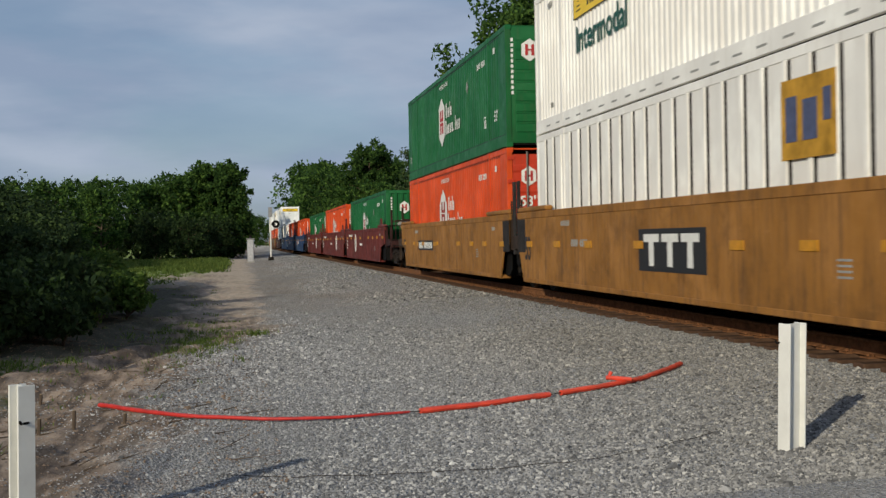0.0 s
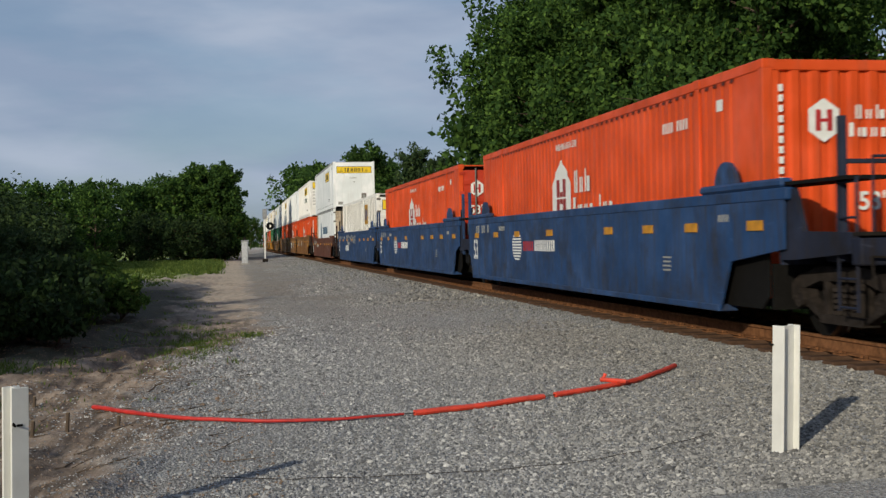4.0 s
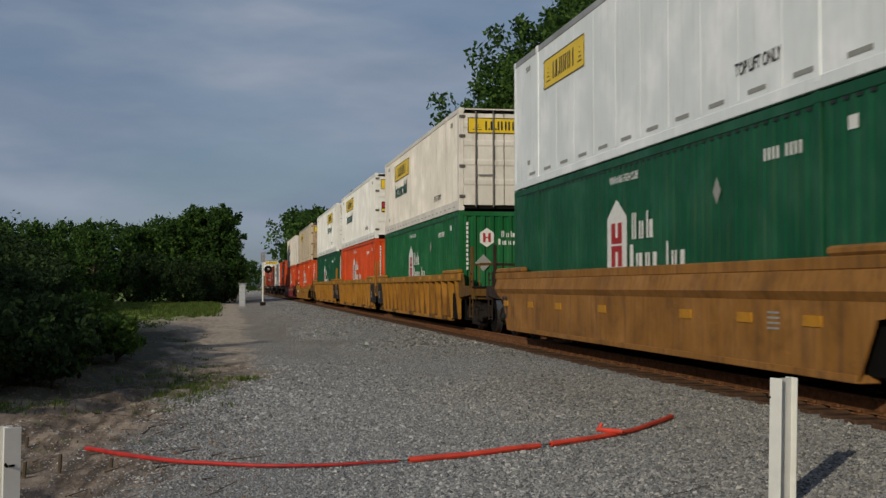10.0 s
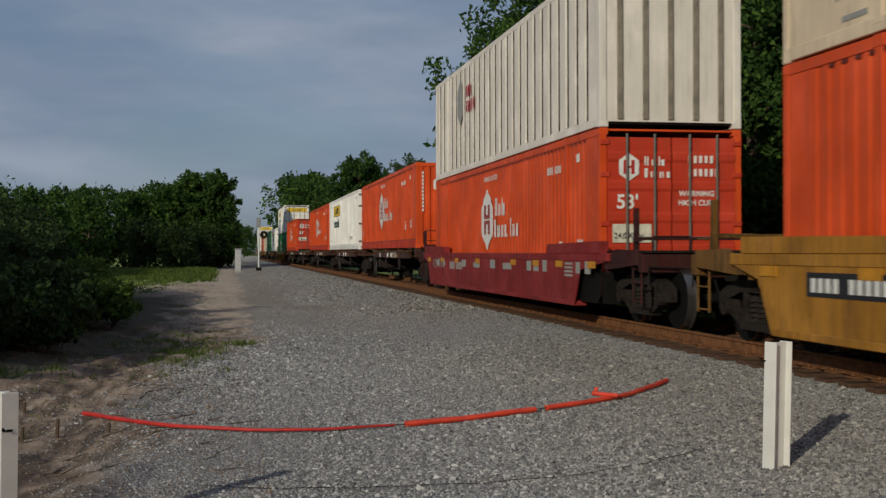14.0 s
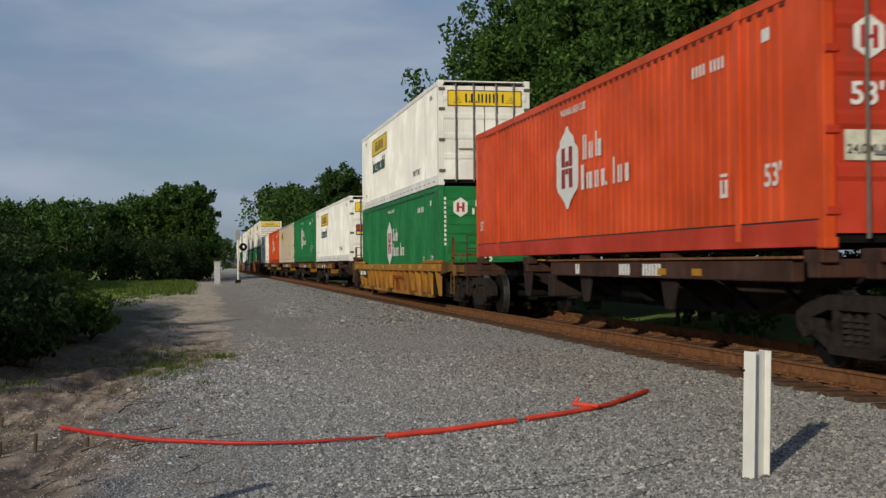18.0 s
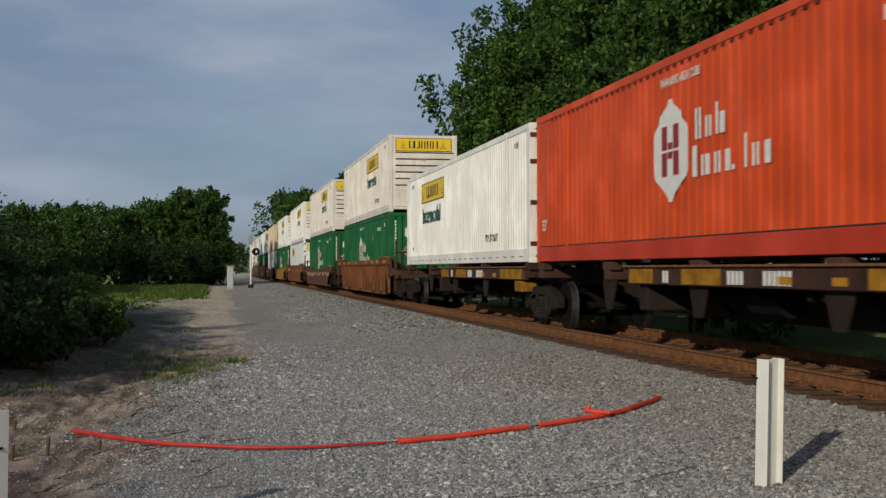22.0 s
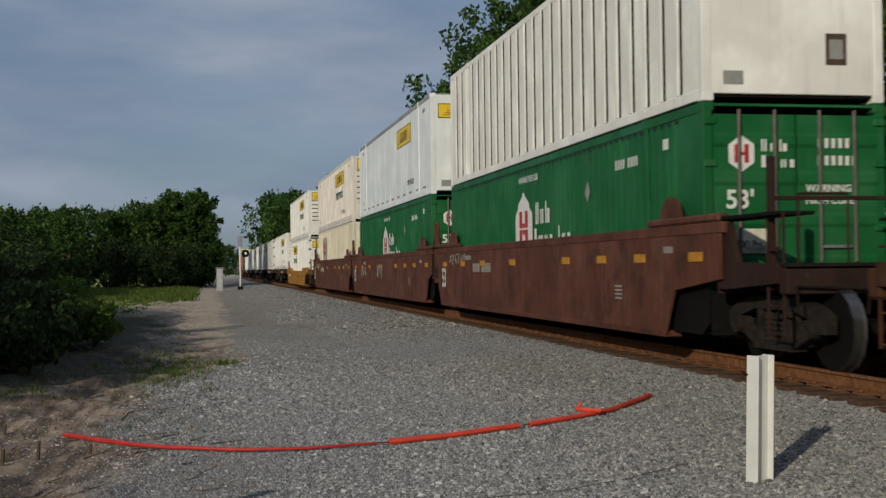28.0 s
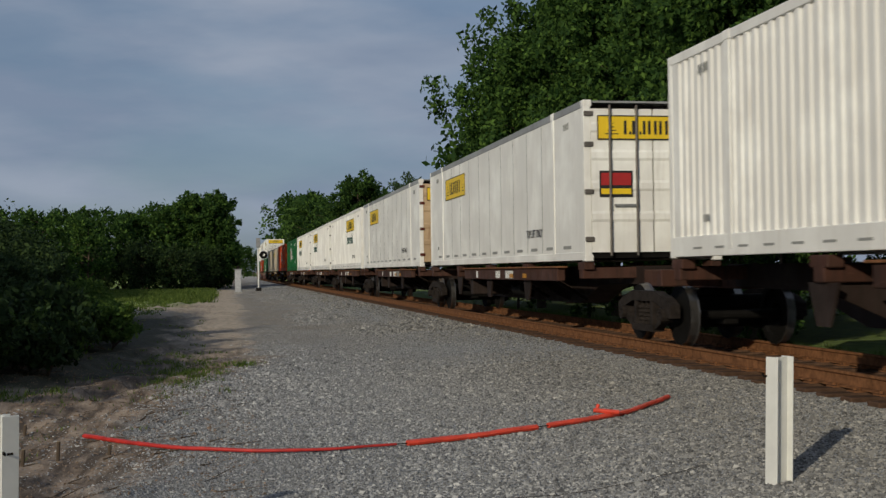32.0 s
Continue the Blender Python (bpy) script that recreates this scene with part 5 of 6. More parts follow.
# darker car paints for ends and under parts: soot and shade in one colour
SOOT_SHADE = {k: paint(f"sooty_{k}_end_paint", v, (0.03, 0.022, 0.016), 0.8, 0.75, heavy=1.0) for k, v in {"spine": (0.024, 0.014, 0.011), "crimson": (0.05, 0.010, 0.009), "umber": (0.034, 0.018, 0.012), "orange": (0.040, 0.023, 0.013), "yellow": (0.16, 0.078, 0.016), "maroon": (0.038, 0.010, 0.009), "blue": (0.014, 0.02, 0.042), "brown": (0.034, 0.014, 0.010), "rustbrown": (0.085, 0.034, 0.014)}.items()}


def lathe(bm, rings, axis_x0, sides=16):
    """A turned shape about the x axis: rings of (x, radius)."""
    loops = [[bm.verts.new((axis_x0 + x, r * math.cos(k * math.tau / sides), r * math.sin(k * math.tau / sides))) for k in range(sides)] for x, r in rings]
    for a, b in zip(loops, loops[1:]):
        for k in range(sides):
            bm.faces.new((a[k], a[(k + 1) % sides], b[(k + 1) % sides], b[k]))
    bm.faces.new(loops[0])
    bm.faces.new(loops[-1])
    bmesh.ops.recalc_face_normals(bm, faces=bm.faces)


TRUCK_MESH = {}


def truck(parent, y):
    """A two-axle truck under a car: bolster, side frames, springs, wheelsets."""
    if not TRUCK_MESH:
        def keep(key, bm, mat):
            me = bpy.data.meshes.new(key)
            bm.to_mesh(me)
            bm.free()
            me.materials.append(mat)
            TRUCK_MESH[key] = me
        # the low cross boxes add to the black mass of shade between the wheels
        keep("truck", boxes([(-1.0, 1.0, -0.2, 0.2, 0.5, 0.74), (-0.3, 0.3, -0.3, 0.3, 0.74, 0.86), (-0.72, 0.72, -0.42, -0.34, 0.24, 0.5), (-0.72, 0.72, 0.34, 0.42, 0.24, 0.5), (-0.12, 0.12, -0.9, 0.9, 0.3, 0.42)], 0.02), BLACK)
        bm = bmesh.new()
        arch = [(-1.18, 0.42), (-1.18, 0.62), (-0.95, 0.72), (-0.5, 0.82), (0.5, 0.82), (0.95, 0.72), (1.18, 0.62), (1.18, 0.42), (1.02, 0.42), (1.02, 0.54), (0.8, 0.58), (0.5, 0.66), (-0.5, 0.66), (-0.8, 0.58), (-1.02, 0.54), (-1.02, 0.42)]
        plate(bm, arch, -0.08, 0.08)
        plate(bm, [(-0.46, 0.19), (0.46, 0.19), (0.5, 0.29), (-0.5, 0.29)], -0.1, 0.1)
        for q in (-1, 1):
            box(bm, -0.075, 0.075, *sorted((q * 0.31, q * 0.42)), 0.27, 0.68, 0.01)
            plate(bm, [(q * 0.44, 0.2), (q * 0.52, 0.3), (q * 0.97, 0.57), (q * 1.0, 0.43)], -0.07, 0.07)
        keep("side_frame", bm, FRAME_IRON)
        bm = bmesh.new()
        for dy in (-0.2, 0.0, 0.2):
            for k in range(5):
                rod(bm, (0.02, dy, 0.292 + 0.064 * k), (0.02, dy, 0.33 + 0.064 * k), 0.09, 8)
            rod(bm, (0.02, dy, 0.29), (0.02, dy, 0.66), 0.05, 6)
        keep("spring", bm, FRAME_IRON)
        rings = [(-0.07, WHEEL_R - 0.075), (-0.07, WHEEL_R), (0.05, WHEEL_R + 0.006), (0.065, WHEEL_R + 0.028), (0.075, WHEEL_R + 0.02), (0.075, WHEEL_R - 0.08), (0.02, WHEEL_R - 0.1), (0.02, 0.18), (-0.05, 0.14), (-0.05, 0.0001)]
        bm = bmesh.new()
        for s in (-1, 1):
            lathe(bm, [(-s * x, r) for x, r in rings], s * 0.765)
        rod(bm, (-1.02, 0, 0), (1.02, 0, 0), 0.075, 10)
        for fc in bm.faces:
            if all((v.co.y ** 2 + v.co.z ** 2) ** 0.5 > WHEEL_R - 0.012 for v in fc.verts):
                fc.material_index = 1
        keep("wheelset", bm, BLACK)
        TRUCK_MESH["wheelset"].materials.append(TREAD)
        bm = bmesh.new()
        rod(bm, (-0.1, 0, 0), (0.1, 0, 0), 0.115, 10)
        for k in range(3):
            a = k * math.tau / 3
            rod(bm, (-0.12, 0.06 * math.cos(a), 0.06 * math.sin(a)), (-0.1, 0.06 * math.cos(a), 0.06 * math.sin(a)), 0.018, 6)
        keep("bearing_cap", bm, FRAME_IRON)
    M = TRUCK_MESH
    t = new("truck", M["truck"])
    t.parent = parent
    t.matrix_basis = pose(0, y, 0)
    for s in (-1, 1):
        for key in ("side_frame", "spring"):
            o = new(key, M[key])
            o.parent = t
            o.matrix_basis = pose(s * 1.02, 0, 0)
    for k, dy in enumerate((-0.89, 0.89)):
        w = new("wheelset", M["wheelset"])
        w.parent = t
        w.matrix_basis = pose(0, dy, WHEEL_R)
        WHEELS.append((k, w))
        for s in (-1, 1):
            o = new("bearing_cap", M["bearing_cap"])
            o.parent = t
            o.matrix_basis = pose(s * 1.06, dy, WHEEL_R, 0, 0, 0 if s < 0 else 180)
    return t


def coupler(parent, y0, way, material=None):
    """A drawbar with its knuckle, from y0 outwards."""
    a, b = sorted((y0, y0 + way * 0.75))
    bm = boxes([(-0.11, 0.11, a, b, 0.72, 0.94)], 0.02)
    e = y0 + way * 0.75
    a, b = sorted((e, e + way * 0.3))
    box(bm, -0.2, 0.06, a, b, 0.68, 0.98, 0.04)
    box(bm, 0.06, 0.2, a, (a + b) / 2, 0.7, 0.96, 0.03)
    part("coupler", bm, IRON, parent, "dark cast-steel coupler")
    part("air_hose", rods([((-0.35, y0 + way * 0.2, 0.75), (-0.38, y0 + way * 0.5, 0.45), 0.022), ((-0.38, y0 + way * 0.5, 0.45), (-0.36, y0 + way * 0.95, 0.52), 0.022)]), BLACK, parent, "black rubber air hose")


def end_gear(c, mat, y, way, top, wheel):
    """The end platform of a car: sill, ladder, grab irons, cut lever, brake wheel."""
    a, b = sorted((y, y + way * 1.75))
    e0, e1 = sorted((y + way * 1.55, y + way * 1.75))
    part("end_sill", boxes([(-1.42, 1.42, e0, e1, 0.86, 1.14), (-0.36, 0.36, a, b, 0.78, 1.12), (-1.2, 1.2, *sorted((y + way * 0.6, y + way * 0.95)), 0.88, 1.1)], 0.015), mat, c)
    part("platform", boxes([(-1.4, 1.4, a, b, 1.16, 1.2)], 0.005), IRON, c, "dark end walkway")
    for s in (-1, 1):
        x = s * 1.38
        yy = y + way * 1.6
        rows = [((x, yy, 0.38), (x, yy, top + 0.35), 0.017), ((x, yy + 0.38 * -way, 0.38), (x, yy + 0.38 * -way, top + 0.35), 0.017)]
        rows += [((x, yy, z), (x, yy - 0.38 * way, z), 0.014) for z in (0.42, 0.72, 1.02, 1.35, top + 0.3)]
        part("ladder", rods(rows, 6), mat, c)
        part("grab_iron", rods([((s * 1.2, yy, 1.2), (s * 1.2, yy, top + 0.55), 0.016), ((s * 0.6, yy, 1.2), (s * 0.6, yy, top + 0.55), 0.016), ((s * 0.6, yy, top + 0.55), (s * 1.2, yy, top + 0.55), 0.016)], 6), mat, c)
    part("handrail_post", boxes([(s * 1.32 - 0.035, s * 1.32 + 0.035, y + way * 1.2 - 0.05, y + way * 1.2 + 0.05, 0.9, top + 1.0) for s in (-1, 1)] + [(-1.32, 1.32, y + way * 1.2 - 0.02, y + way * 1.2 + 0.02, top + 0.5, top + 0.55)], 0.006), mat, c)
    part("air_reservoir", rods([((-1.0, y + way * 0.5, 0.72), (-0.35, y + way * 0.5, 0.72), 0.16)], 10), BLACK, c, "greasy black air tank")
    part("cut_lever", rods([((-1.35, y + way * 1.82, 0.95), (0.0, y + way * 1.85, 0.9), 0.014), ((-1.35, y + way * 1.82, 0.95), (-1.35, y + way * 1.86, 0.7), 0.014)], 6), IRON, c)
    if wheel:
        yy, zc = y + way * 1.25, top + 0.75
        bm = bmesh.new()
        for k in range(16):
            p, q = ((-0.35 + 0.27 * math.cos(t * math.tau / 16), yy, zc + 0.27 * math.sin(t * math.tau / 16)) for t in (k, k + 1))
            rod(bm, p, q, 0.018, 5)
        for k in range(5):
            rod(bm, (-0.35, yy, zc), (-0.35 + 0.27 * math.cos(k * math.tau / 5), yy, zc + 0.27 * math.sin(k * math.tau / 5)), 0.011, 5)
        w = part("brake_wheel", bm, mat if wheel == "paint" else IRON, c, "spoked brake wheel")
        part("brake_stand", boxes([(-0.5, -0.2, yy + 0.03, yy + 0.17, 1.2, zc + 0.12)], 0.02), mat, c)


def squiggle(c, y0, y1, z, h, face, seed):
    """A looping spray-paint scrawl that says nothing."""
    rng = random.Random(seed)
    bm = bmesh.new()
    n = int((y1 - y0) * 34)
    prev = None
    for k in range(n):
        u = k / n
        p = (face - 0.002, y1 - (y1 - y0) * u + 0.13 * math.sin(k * 0.55 + seed), z + h * math.sin(k * 0.43 + 2 * math.sin(k * 0.11)) * (0.5 + 0.5 * abs(math.sin(k * 0.07 + seed))))
        if prev and k % 23 > 3:
            rod(bm, prev, p, 0.013 + 0.004 * rng.random(), 4)
        prev = p
    part("scrawl", bm, GREY_MARK, c, "pale spray-paint scrawl")


def well_car(colour, top, style, front, rear, logo, length=FT53, wheel=False, lobes=False, number=True):
    """A well car for one container length. The container's front end is y = 0. front, rear: 'end' (own truck and coupler), 'shared' (carries the truck
    between two wells) or 'open' (rests on the neighbour's truck)."""
    mat, soot_shade = CAR[colour], SOOT_SHADE[colour]
    kind = {"smooth": "smooth plate sides", "ribbed": "upright side ribs", "low": "low smooth sides"}[style]
    c = empty("well_car", f"{CAR_WORDS[colour]} steel well car with {kind}", "rail car", "cars of the train")
    L, xo, xi = length, 1.50, 1.36
    f, r = -0.72, L + 0.72
    fb = 0.9 if front == "end" else 0.0
    rb = L - 0.1 if rear == "end" else L + 0.55
    for s in (-1, 1):
        a, b = sorted((s * (xo - 0.19), s * (xo - 0.165))) if style == "ribbed" else sorted((s * (xo - 0.03), s * xo))
        bm = bmesh.new()
        plate(bm, [(f - 0.2, 1.02), (fb - 0.35, 0.86), (fb, 0.25), (rb, 0.25), (rb + 0.35, 0.86), (r + 0.2, 1.02), (r + 0.2, top - 0.1), (f - 0.2, top - 0.1)], a, b)
        part("side_plate", bm, RECESS.get(colour, mat) if style == "ribbed" else mat, c)
        a, b = sorted((s * xi, s * (xo + 0.012)))
        chord = part("top_chord", boxes([(a, b, f - 0.3, r + 0.3, top - (0.2 if style == "ribbed" else 0.14), top)], 0.012), mat, c)
        if colour == "orange" and top < 1.6:
            bm = bmesh.new()
            plate(bm, [(s * (xo - 0.02), top - 0.145), (s * (xo + 0.012), top - 0.145), (s * (xo + 0.07), top - 0.36), (s * (xo + 0.003), top - 0.46), (s * (xo - 0.02), top - 0.46)], f - 0.15, r + 0.15, "y")
            part("side_fold", bm, mat, c, "folded plate under the top chord")
        part("bottom_sill", boxes([(*sorted((s * (xi - 0.12), s * (xo + (0.008 if style != "ribbed" else -0.1)))), fb + 0.02, rb - 0.02, 0.22, 0.31)], 0.01), mat, c)
        if colour in ("orange", "umber"):
            for y, way, how in ((f, 1, front), (r, -1, rear)):
                if how != "end":
                    part("end_panel", boxes([(*sorted((s * (xo - 0.01), s * (xo + 0.005))), *sorted((y - way * 0.22, y + way * 0.4)), 0.86, top - 0.145)]), DARK_PANEL, c, "sooty grey end panel")
        # ends that step up over the trucks
        for y, way in ((f, -1), (r, 1)):
            q = y + way * 1.55
            bm = bmesh.new()
            plate(bm, [(y, 0.9), (y, top - 0.02), (y + way * 0.35, top - 0.02), (y + way * 0.55, 1.22), (q, 1.2), (q, 0.98), (y + way * 0.3, 0.9)], *sorted((s * (xo - 0.12), s * (xo - 0.05))))
            part("end_wing", bm, soot_shade, c)
            if style == "low":
                bm = bmesh.new()
                plate(bm, [(y - way * 0.05, top + 0.003), (y - way * 0.05, top + 0.2), (y - way * 3.3, top + 0.17), (y - way * 3.4, top + 0.003)], *sorted((s * xi, s * (xo + 0.02))))
            else:
                u0, u1 = sorted((y + way * 0.2, y - way * 2.2))
                bm = boxes([(*sorted((s * xi, s * (xo + 0.02))), u0, u1, top + 0.003, top + 0.11)], 0.03)
            part("guide_box", bm, mat, c)
            if lobes:
                yl = y - way * 1.5
                bm = bmesh.new()
                arc = [(yl + 0.34 * math.cos(k * math.pi / 8), top + 0.06 + 0.34 * math.sin(k * math.pi / 8)) for k in range(9)]
                plate(bm, arc, *sorted((s * (xo - 0.1), s * (xo - 0.04))))
                part("guide_lobe", bm, mat, c, "rounded container guide")
                part("walkway", boxes([(*sorted((s * 1.0, s * (xo - 0.02))), *sorted((y + way * 1.6, y - way * 0.4)), top + 0.02, top + 0.06)]), BLACK, c, "dark walkway board")
        if style == "ribbed":
            bm = bmesh.new()
            plate(bm, [(s * (xo - 0.17), 0.3), (s * (xo - 0.10), 0.3), (s * (xo + 0.004), top - 0.203), (s * (xo - 0.17), top - 0.203)], -0.055, 0.055, "y")
            rib = part("rib", bm, mat, c)
            for y, way in ((f, 1), (r, -1)):
                if colour == "yellow" and (front, rear)[way < 0] != "end":
                    u0, u1 = sorted((y, y + way * 0.85))
                    p = part("end_panel", boxes([(*sorted((s * (xo - 0.165), s * (xo - 0.005))), u0, u1, 0.5, top - 0.206)], 0.01), DARK_PANEL, c, "sooty grey end panel")
                    if s < 0:
                        lettering(p, "125", GREY_MARK, (-xo - 0.002, (u0 + u1) / 2 + 0.22, 0.72), "x", 0.3, 0.8)
            y = f + 0.3
            k = 0
            while y < r - 0.2:
                (rib if k == 0 else again(rib)).matrix_basis = pose(0, y, 0)
                y += 1.07 if s < 0 else 2.14
                k += 1
    part("well_floor", boxes([(-xo + 0.03, xo - 0.03, y, y + 0.6, 0.25, 0.36) for y in (fb + 0.3, 3.4, 7.8, 12.1, rb - 0.9)] + [(-0.9, -0.75, fb, rb, 0.27, 0.33), (0.75, 0.9, fb, rb, 0.27, 0.33)]), soot_shade, c)
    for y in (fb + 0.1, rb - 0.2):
        part("bulkhead", boxes([(-xo + 0.2, xo - 0.2, y, y + 0.1, 0.3, 0.44)]), soot_shade, c)
    # added black plates: they cover the container where the car's end is dark
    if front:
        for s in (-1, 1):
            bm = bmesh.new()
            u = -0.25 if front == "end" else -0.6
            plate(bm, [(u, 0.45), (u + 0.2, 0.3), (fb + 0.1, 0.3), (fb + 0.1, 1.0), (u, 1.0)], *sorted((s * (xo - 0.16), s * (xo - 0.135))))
            part("well_cheek", bm, BLACK, c, "added black plate filling the dark area beside the wheels")
    # added black sheet that hides the container's foot below the bolster
    part("well_end", boxes([(-1.33, 1.33, -0.3, -0.25, 0.3, 0.84)]), BLACK, c, "added black sheet filling the dark area under the end")
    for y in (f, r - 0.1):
        part("end_bolster", boxes([(-1.4, 1.4, y, y + 0.1, 0.84, 1.18)]), soot_shade, c)
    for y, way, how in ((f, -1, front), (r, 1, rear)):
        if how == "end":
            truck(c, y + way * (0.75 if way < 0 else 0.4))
            end_gear(c, soot_shade, y, way, top - 0.3, wheel if way < 0 else "")
            coupler(c, y + way * 1.75, way)
        else:
            if how == "shared":
                truck(c, y + way * 0.78)
            a, b = sorted((y, y + way * 0.78))
            part("drawhead", boxes([(-0.5, 0.5, a, b, 0.8, 1.12), (-1.3, 1.3, a, (a + b) / 2, 0.9, 1.15)], 0.02), soot_shade, c)
            for s in (-1, 1):
                part("corner_post", boxes([(s * 1.42 - 0.03, s * 1.42 + 0.03, y + way * 0.5 - 0.07, y + way * 0.5 + 0.07, 0.8, top + 0.72)], 0.008), DARK_PANEL if colour in ("orange", "umber") else mat, c)
                part("grab_iron", rods([((s * 1.42, y + way * 0.2, 0.9), (s * 1.42, y + way * 0.2, top + 0.3), 0.018)] + [((s * 1.42, y + way * 0.2, z), (s * 1.42, y + way * 0.5, z), 0.014) for z in (1.0, 1.3, 1.6, 1.95)], 6), soot_shade, c)
            # rigging boxes added as a black mass where shade lies behind the truck
            part("brake_rigging", boxes([(-1.25, 1.25, *sorted((y + way * 0.05, y + way * 0.25)), 0.5, 0.95), (-1.3, -1.05, *sorted((y + way * 0.1, y + way * 0.6)), 0.55, 0.85)], 0.02), BLACK, c, "black rigging boxes standing in for shade")
    # reflectors and markings on the near side
    face = -xo - (0.0 if style != "ribbed" else 0.013)
    zr = top - 0.74 if colour == "orange" else top - 0.48 if style == "smooth" else top - 0.26 if style == "low" else top - 0.125
    rf = part("reflector", boxes([(face - 0.016, face - 0.001, 0, 0.42, zr, zr + (0.1 if style == "ribbed" else 0.12))]), AMBER, c, "amber reflective patch")
    for k, y in enumerate((-0.4, 1.6, 3.3, 5.2, 8.9, 11.6, 13.7, 15.9)):
        (rf if k == 0 else again(rf)).matrix_basis = pose(0, y, 0)
    if style == "smooth":
        bars(c, "painted_data", word(13.6, top - 0.33, 0.1, 8) + word(0.9, top - 0.36, 0.09, 5) + [(2.6, 2.9, z, z + 0.025) for z in (0.7, 0.76, 0.82, 0.88)], GREY_MARK, "x", face)
        lettering(c, "53", WHITE_MARK if colour in ("blue", "maroon", "brown") else BLACK_MARK, (face - 0.006, L + 0.35, top - 1.02), "x", 0.5, 0.8)
    if colour == "umber":
        rp = part("reflector_plate", boxes([(face - 0.016, face - 0.001, 0, 0.36, top - 0.92, top - 0.58)], 0.004), AMBER, c, "large amber reflective plate")
        for k, y in enumerate((0.15, L - 0.5)):
            (rp if k == 0 else again(rp)).matrix_basis = pose(0, y, 0)
    if logo in ("dark_sign", "dark_scrawl"):
        s = bars(c, "logo_panel", [(6.4, 9.1, top - 1.08, top - 0.44)], BLACK_MARK, "x", face, "black panel with pale blocks")
        bars(s, "logo_mark", [(y, y + 0.66, top - 0.64, top - 0.52) for y in (8.2, 7.42, 6.64)] + [(y + 0.23, y + 0.43, top - 1.0, top - 0.64) for y in (8.2, 7.42, 6.64)], WHITE_MARK, "x", face - 0.005)
        if logo == "dark_scrawl":
            squiggle(c, 3.4, 5.0, top - 0.62, 0.34, face, 4)
        else:
            bars(c, "painted_number", word(12.9, top - 0.72, 0.13, 9, -1, 0.6, 0.3, (4,)), GREY_MARK, "x", face)
    elif logo == "panel":
        p = bars(c, "number_plate", [(9.85, 12.9, top - 0.9, top - 0.58)], BLACK_MARK, "x", face, "black number panel")
        bars(p, "painted_number", word(12.75, top - 0.84, 0.2, 12, -1, 0.75, 0.42, (4,)), WHITE_MARK, "x", face - 0.005)
        bars(c, "wide_reflector", [(9.3, 9.8, top - 0.76, top - 0.64), (12.95, 13.3, top - 0.76, top - 0.64)], AMBER, "x", face)
    elif logo == "red_sign":
        z = top - 0.35
        bars(c, "logo_mark", [(y, y + 0.62, z - 0.1, z) for y in (6.5, 5.75, 5.0)] + [(y + 0.24, y + 0.38, z - 0.5, z - 0.1) for y in (6.5, 5.75, 5.0)], FADED_RED, "x", face + (0.03 if style == "ribbed" else 0), "faded red painted mark")
        p = bars(c, "number_plate", [(13.4, 15.2, top - 0.46, top - 0.2)], BLACK_MARK, "x", face, "black number panel")
        bars(p, "painted_number", word(15.1, top - 0.41, 0.15, 10, -1, 0.7, 0.35, (4,)), WHITE_MARK, "x", face - 0.005)
    elif logo == "round":
        yc, zc = 11.6 if front == "end" else 4.85, top - 0.67
        bm = bmesh.new()
        for k in range(20):
            p = []
            for rr, t in ((0.47, k), (0.47, k + 1), (0.31, k + 1), (0.31, k)):
                p.append((yc + rr * math.cos(t * math.tau / 20), zc + rr * math.sin(t * math.tau / 20)))
            plate(bm, p, face - 0.004, face)
        for q in ((yc - 0.36, yc - 0.1, zc - 0.1, zc + 0.1), (yc + 0.1, yc + 0.36, zc - 0.1, zc + 0.1), (yc - 0.1, yc + 0.1, zc + 0.08, zc + 0.36), (yc - 0.1, yc + 0.1, zc - 0.36, zc - 0.08)):
            box(bm, face - 0.004, face, *q)
        part("round_emblem", bm, WHITE_MARK, c, "white ring and cross emblem")
        bars(c, "painted_number", word(15.2, top - 0.34, 0.11, 12, -1, 0.7, 0.4, (4, 9)) + word(9.4, top - 0.8, 0.12, 9, -1, 0.7, 0.3, (4,)), WHITE_MARK, "x", face)
    elif logo == "stripes":
        y0, z0 = 11.35, top - 0.98
        if number:
            bars(c, "stripe_emblem", [(y0 + 0.5 - 0.42 * (1 - ((k - 4.5) / 5.2) ** 2) ** 0.5, y0 + 0.5 + 0.42 * (1 - ((k - 4.5) / 5.2) ** 2) ** 0.5, z0 + 0.062 * k, z0 + 0.062 * k + 0.036) for k in range(10)], WHITE_MARK, "x", face, "striped white emblem")
            bars(c, "painted_name", word(y0 - 0.1, z0 + 0.2, 0.2, 5, -1, 0.5, 0.4), RED_MARK, "x", face)
            bars(c, "painted_name", word(y0 - 1.05, z0 + 0.2, 0.22, 10, -1, 0.42, 0.3), WHITE_MARK, "x", face)
        else:
            for u0, u1, z, h, seed in ((10.6, 12.2, 0.3, 0.2, 3), (9.0, 10.3, 0.34, 0.2, 6), (10.2, 11.6, 0.62, 0.16, 7), (7.4, 8.8, 0.4, 0.24, 2)):
                squiggle(c, u0, u1, top - z, h, face, seed)
            bars(c, "painted_number", word(12.6, top - 0.98, 0.28, 9, -1, 0.36, 0.3, (4,)), WHITE_MARK, "x", face)
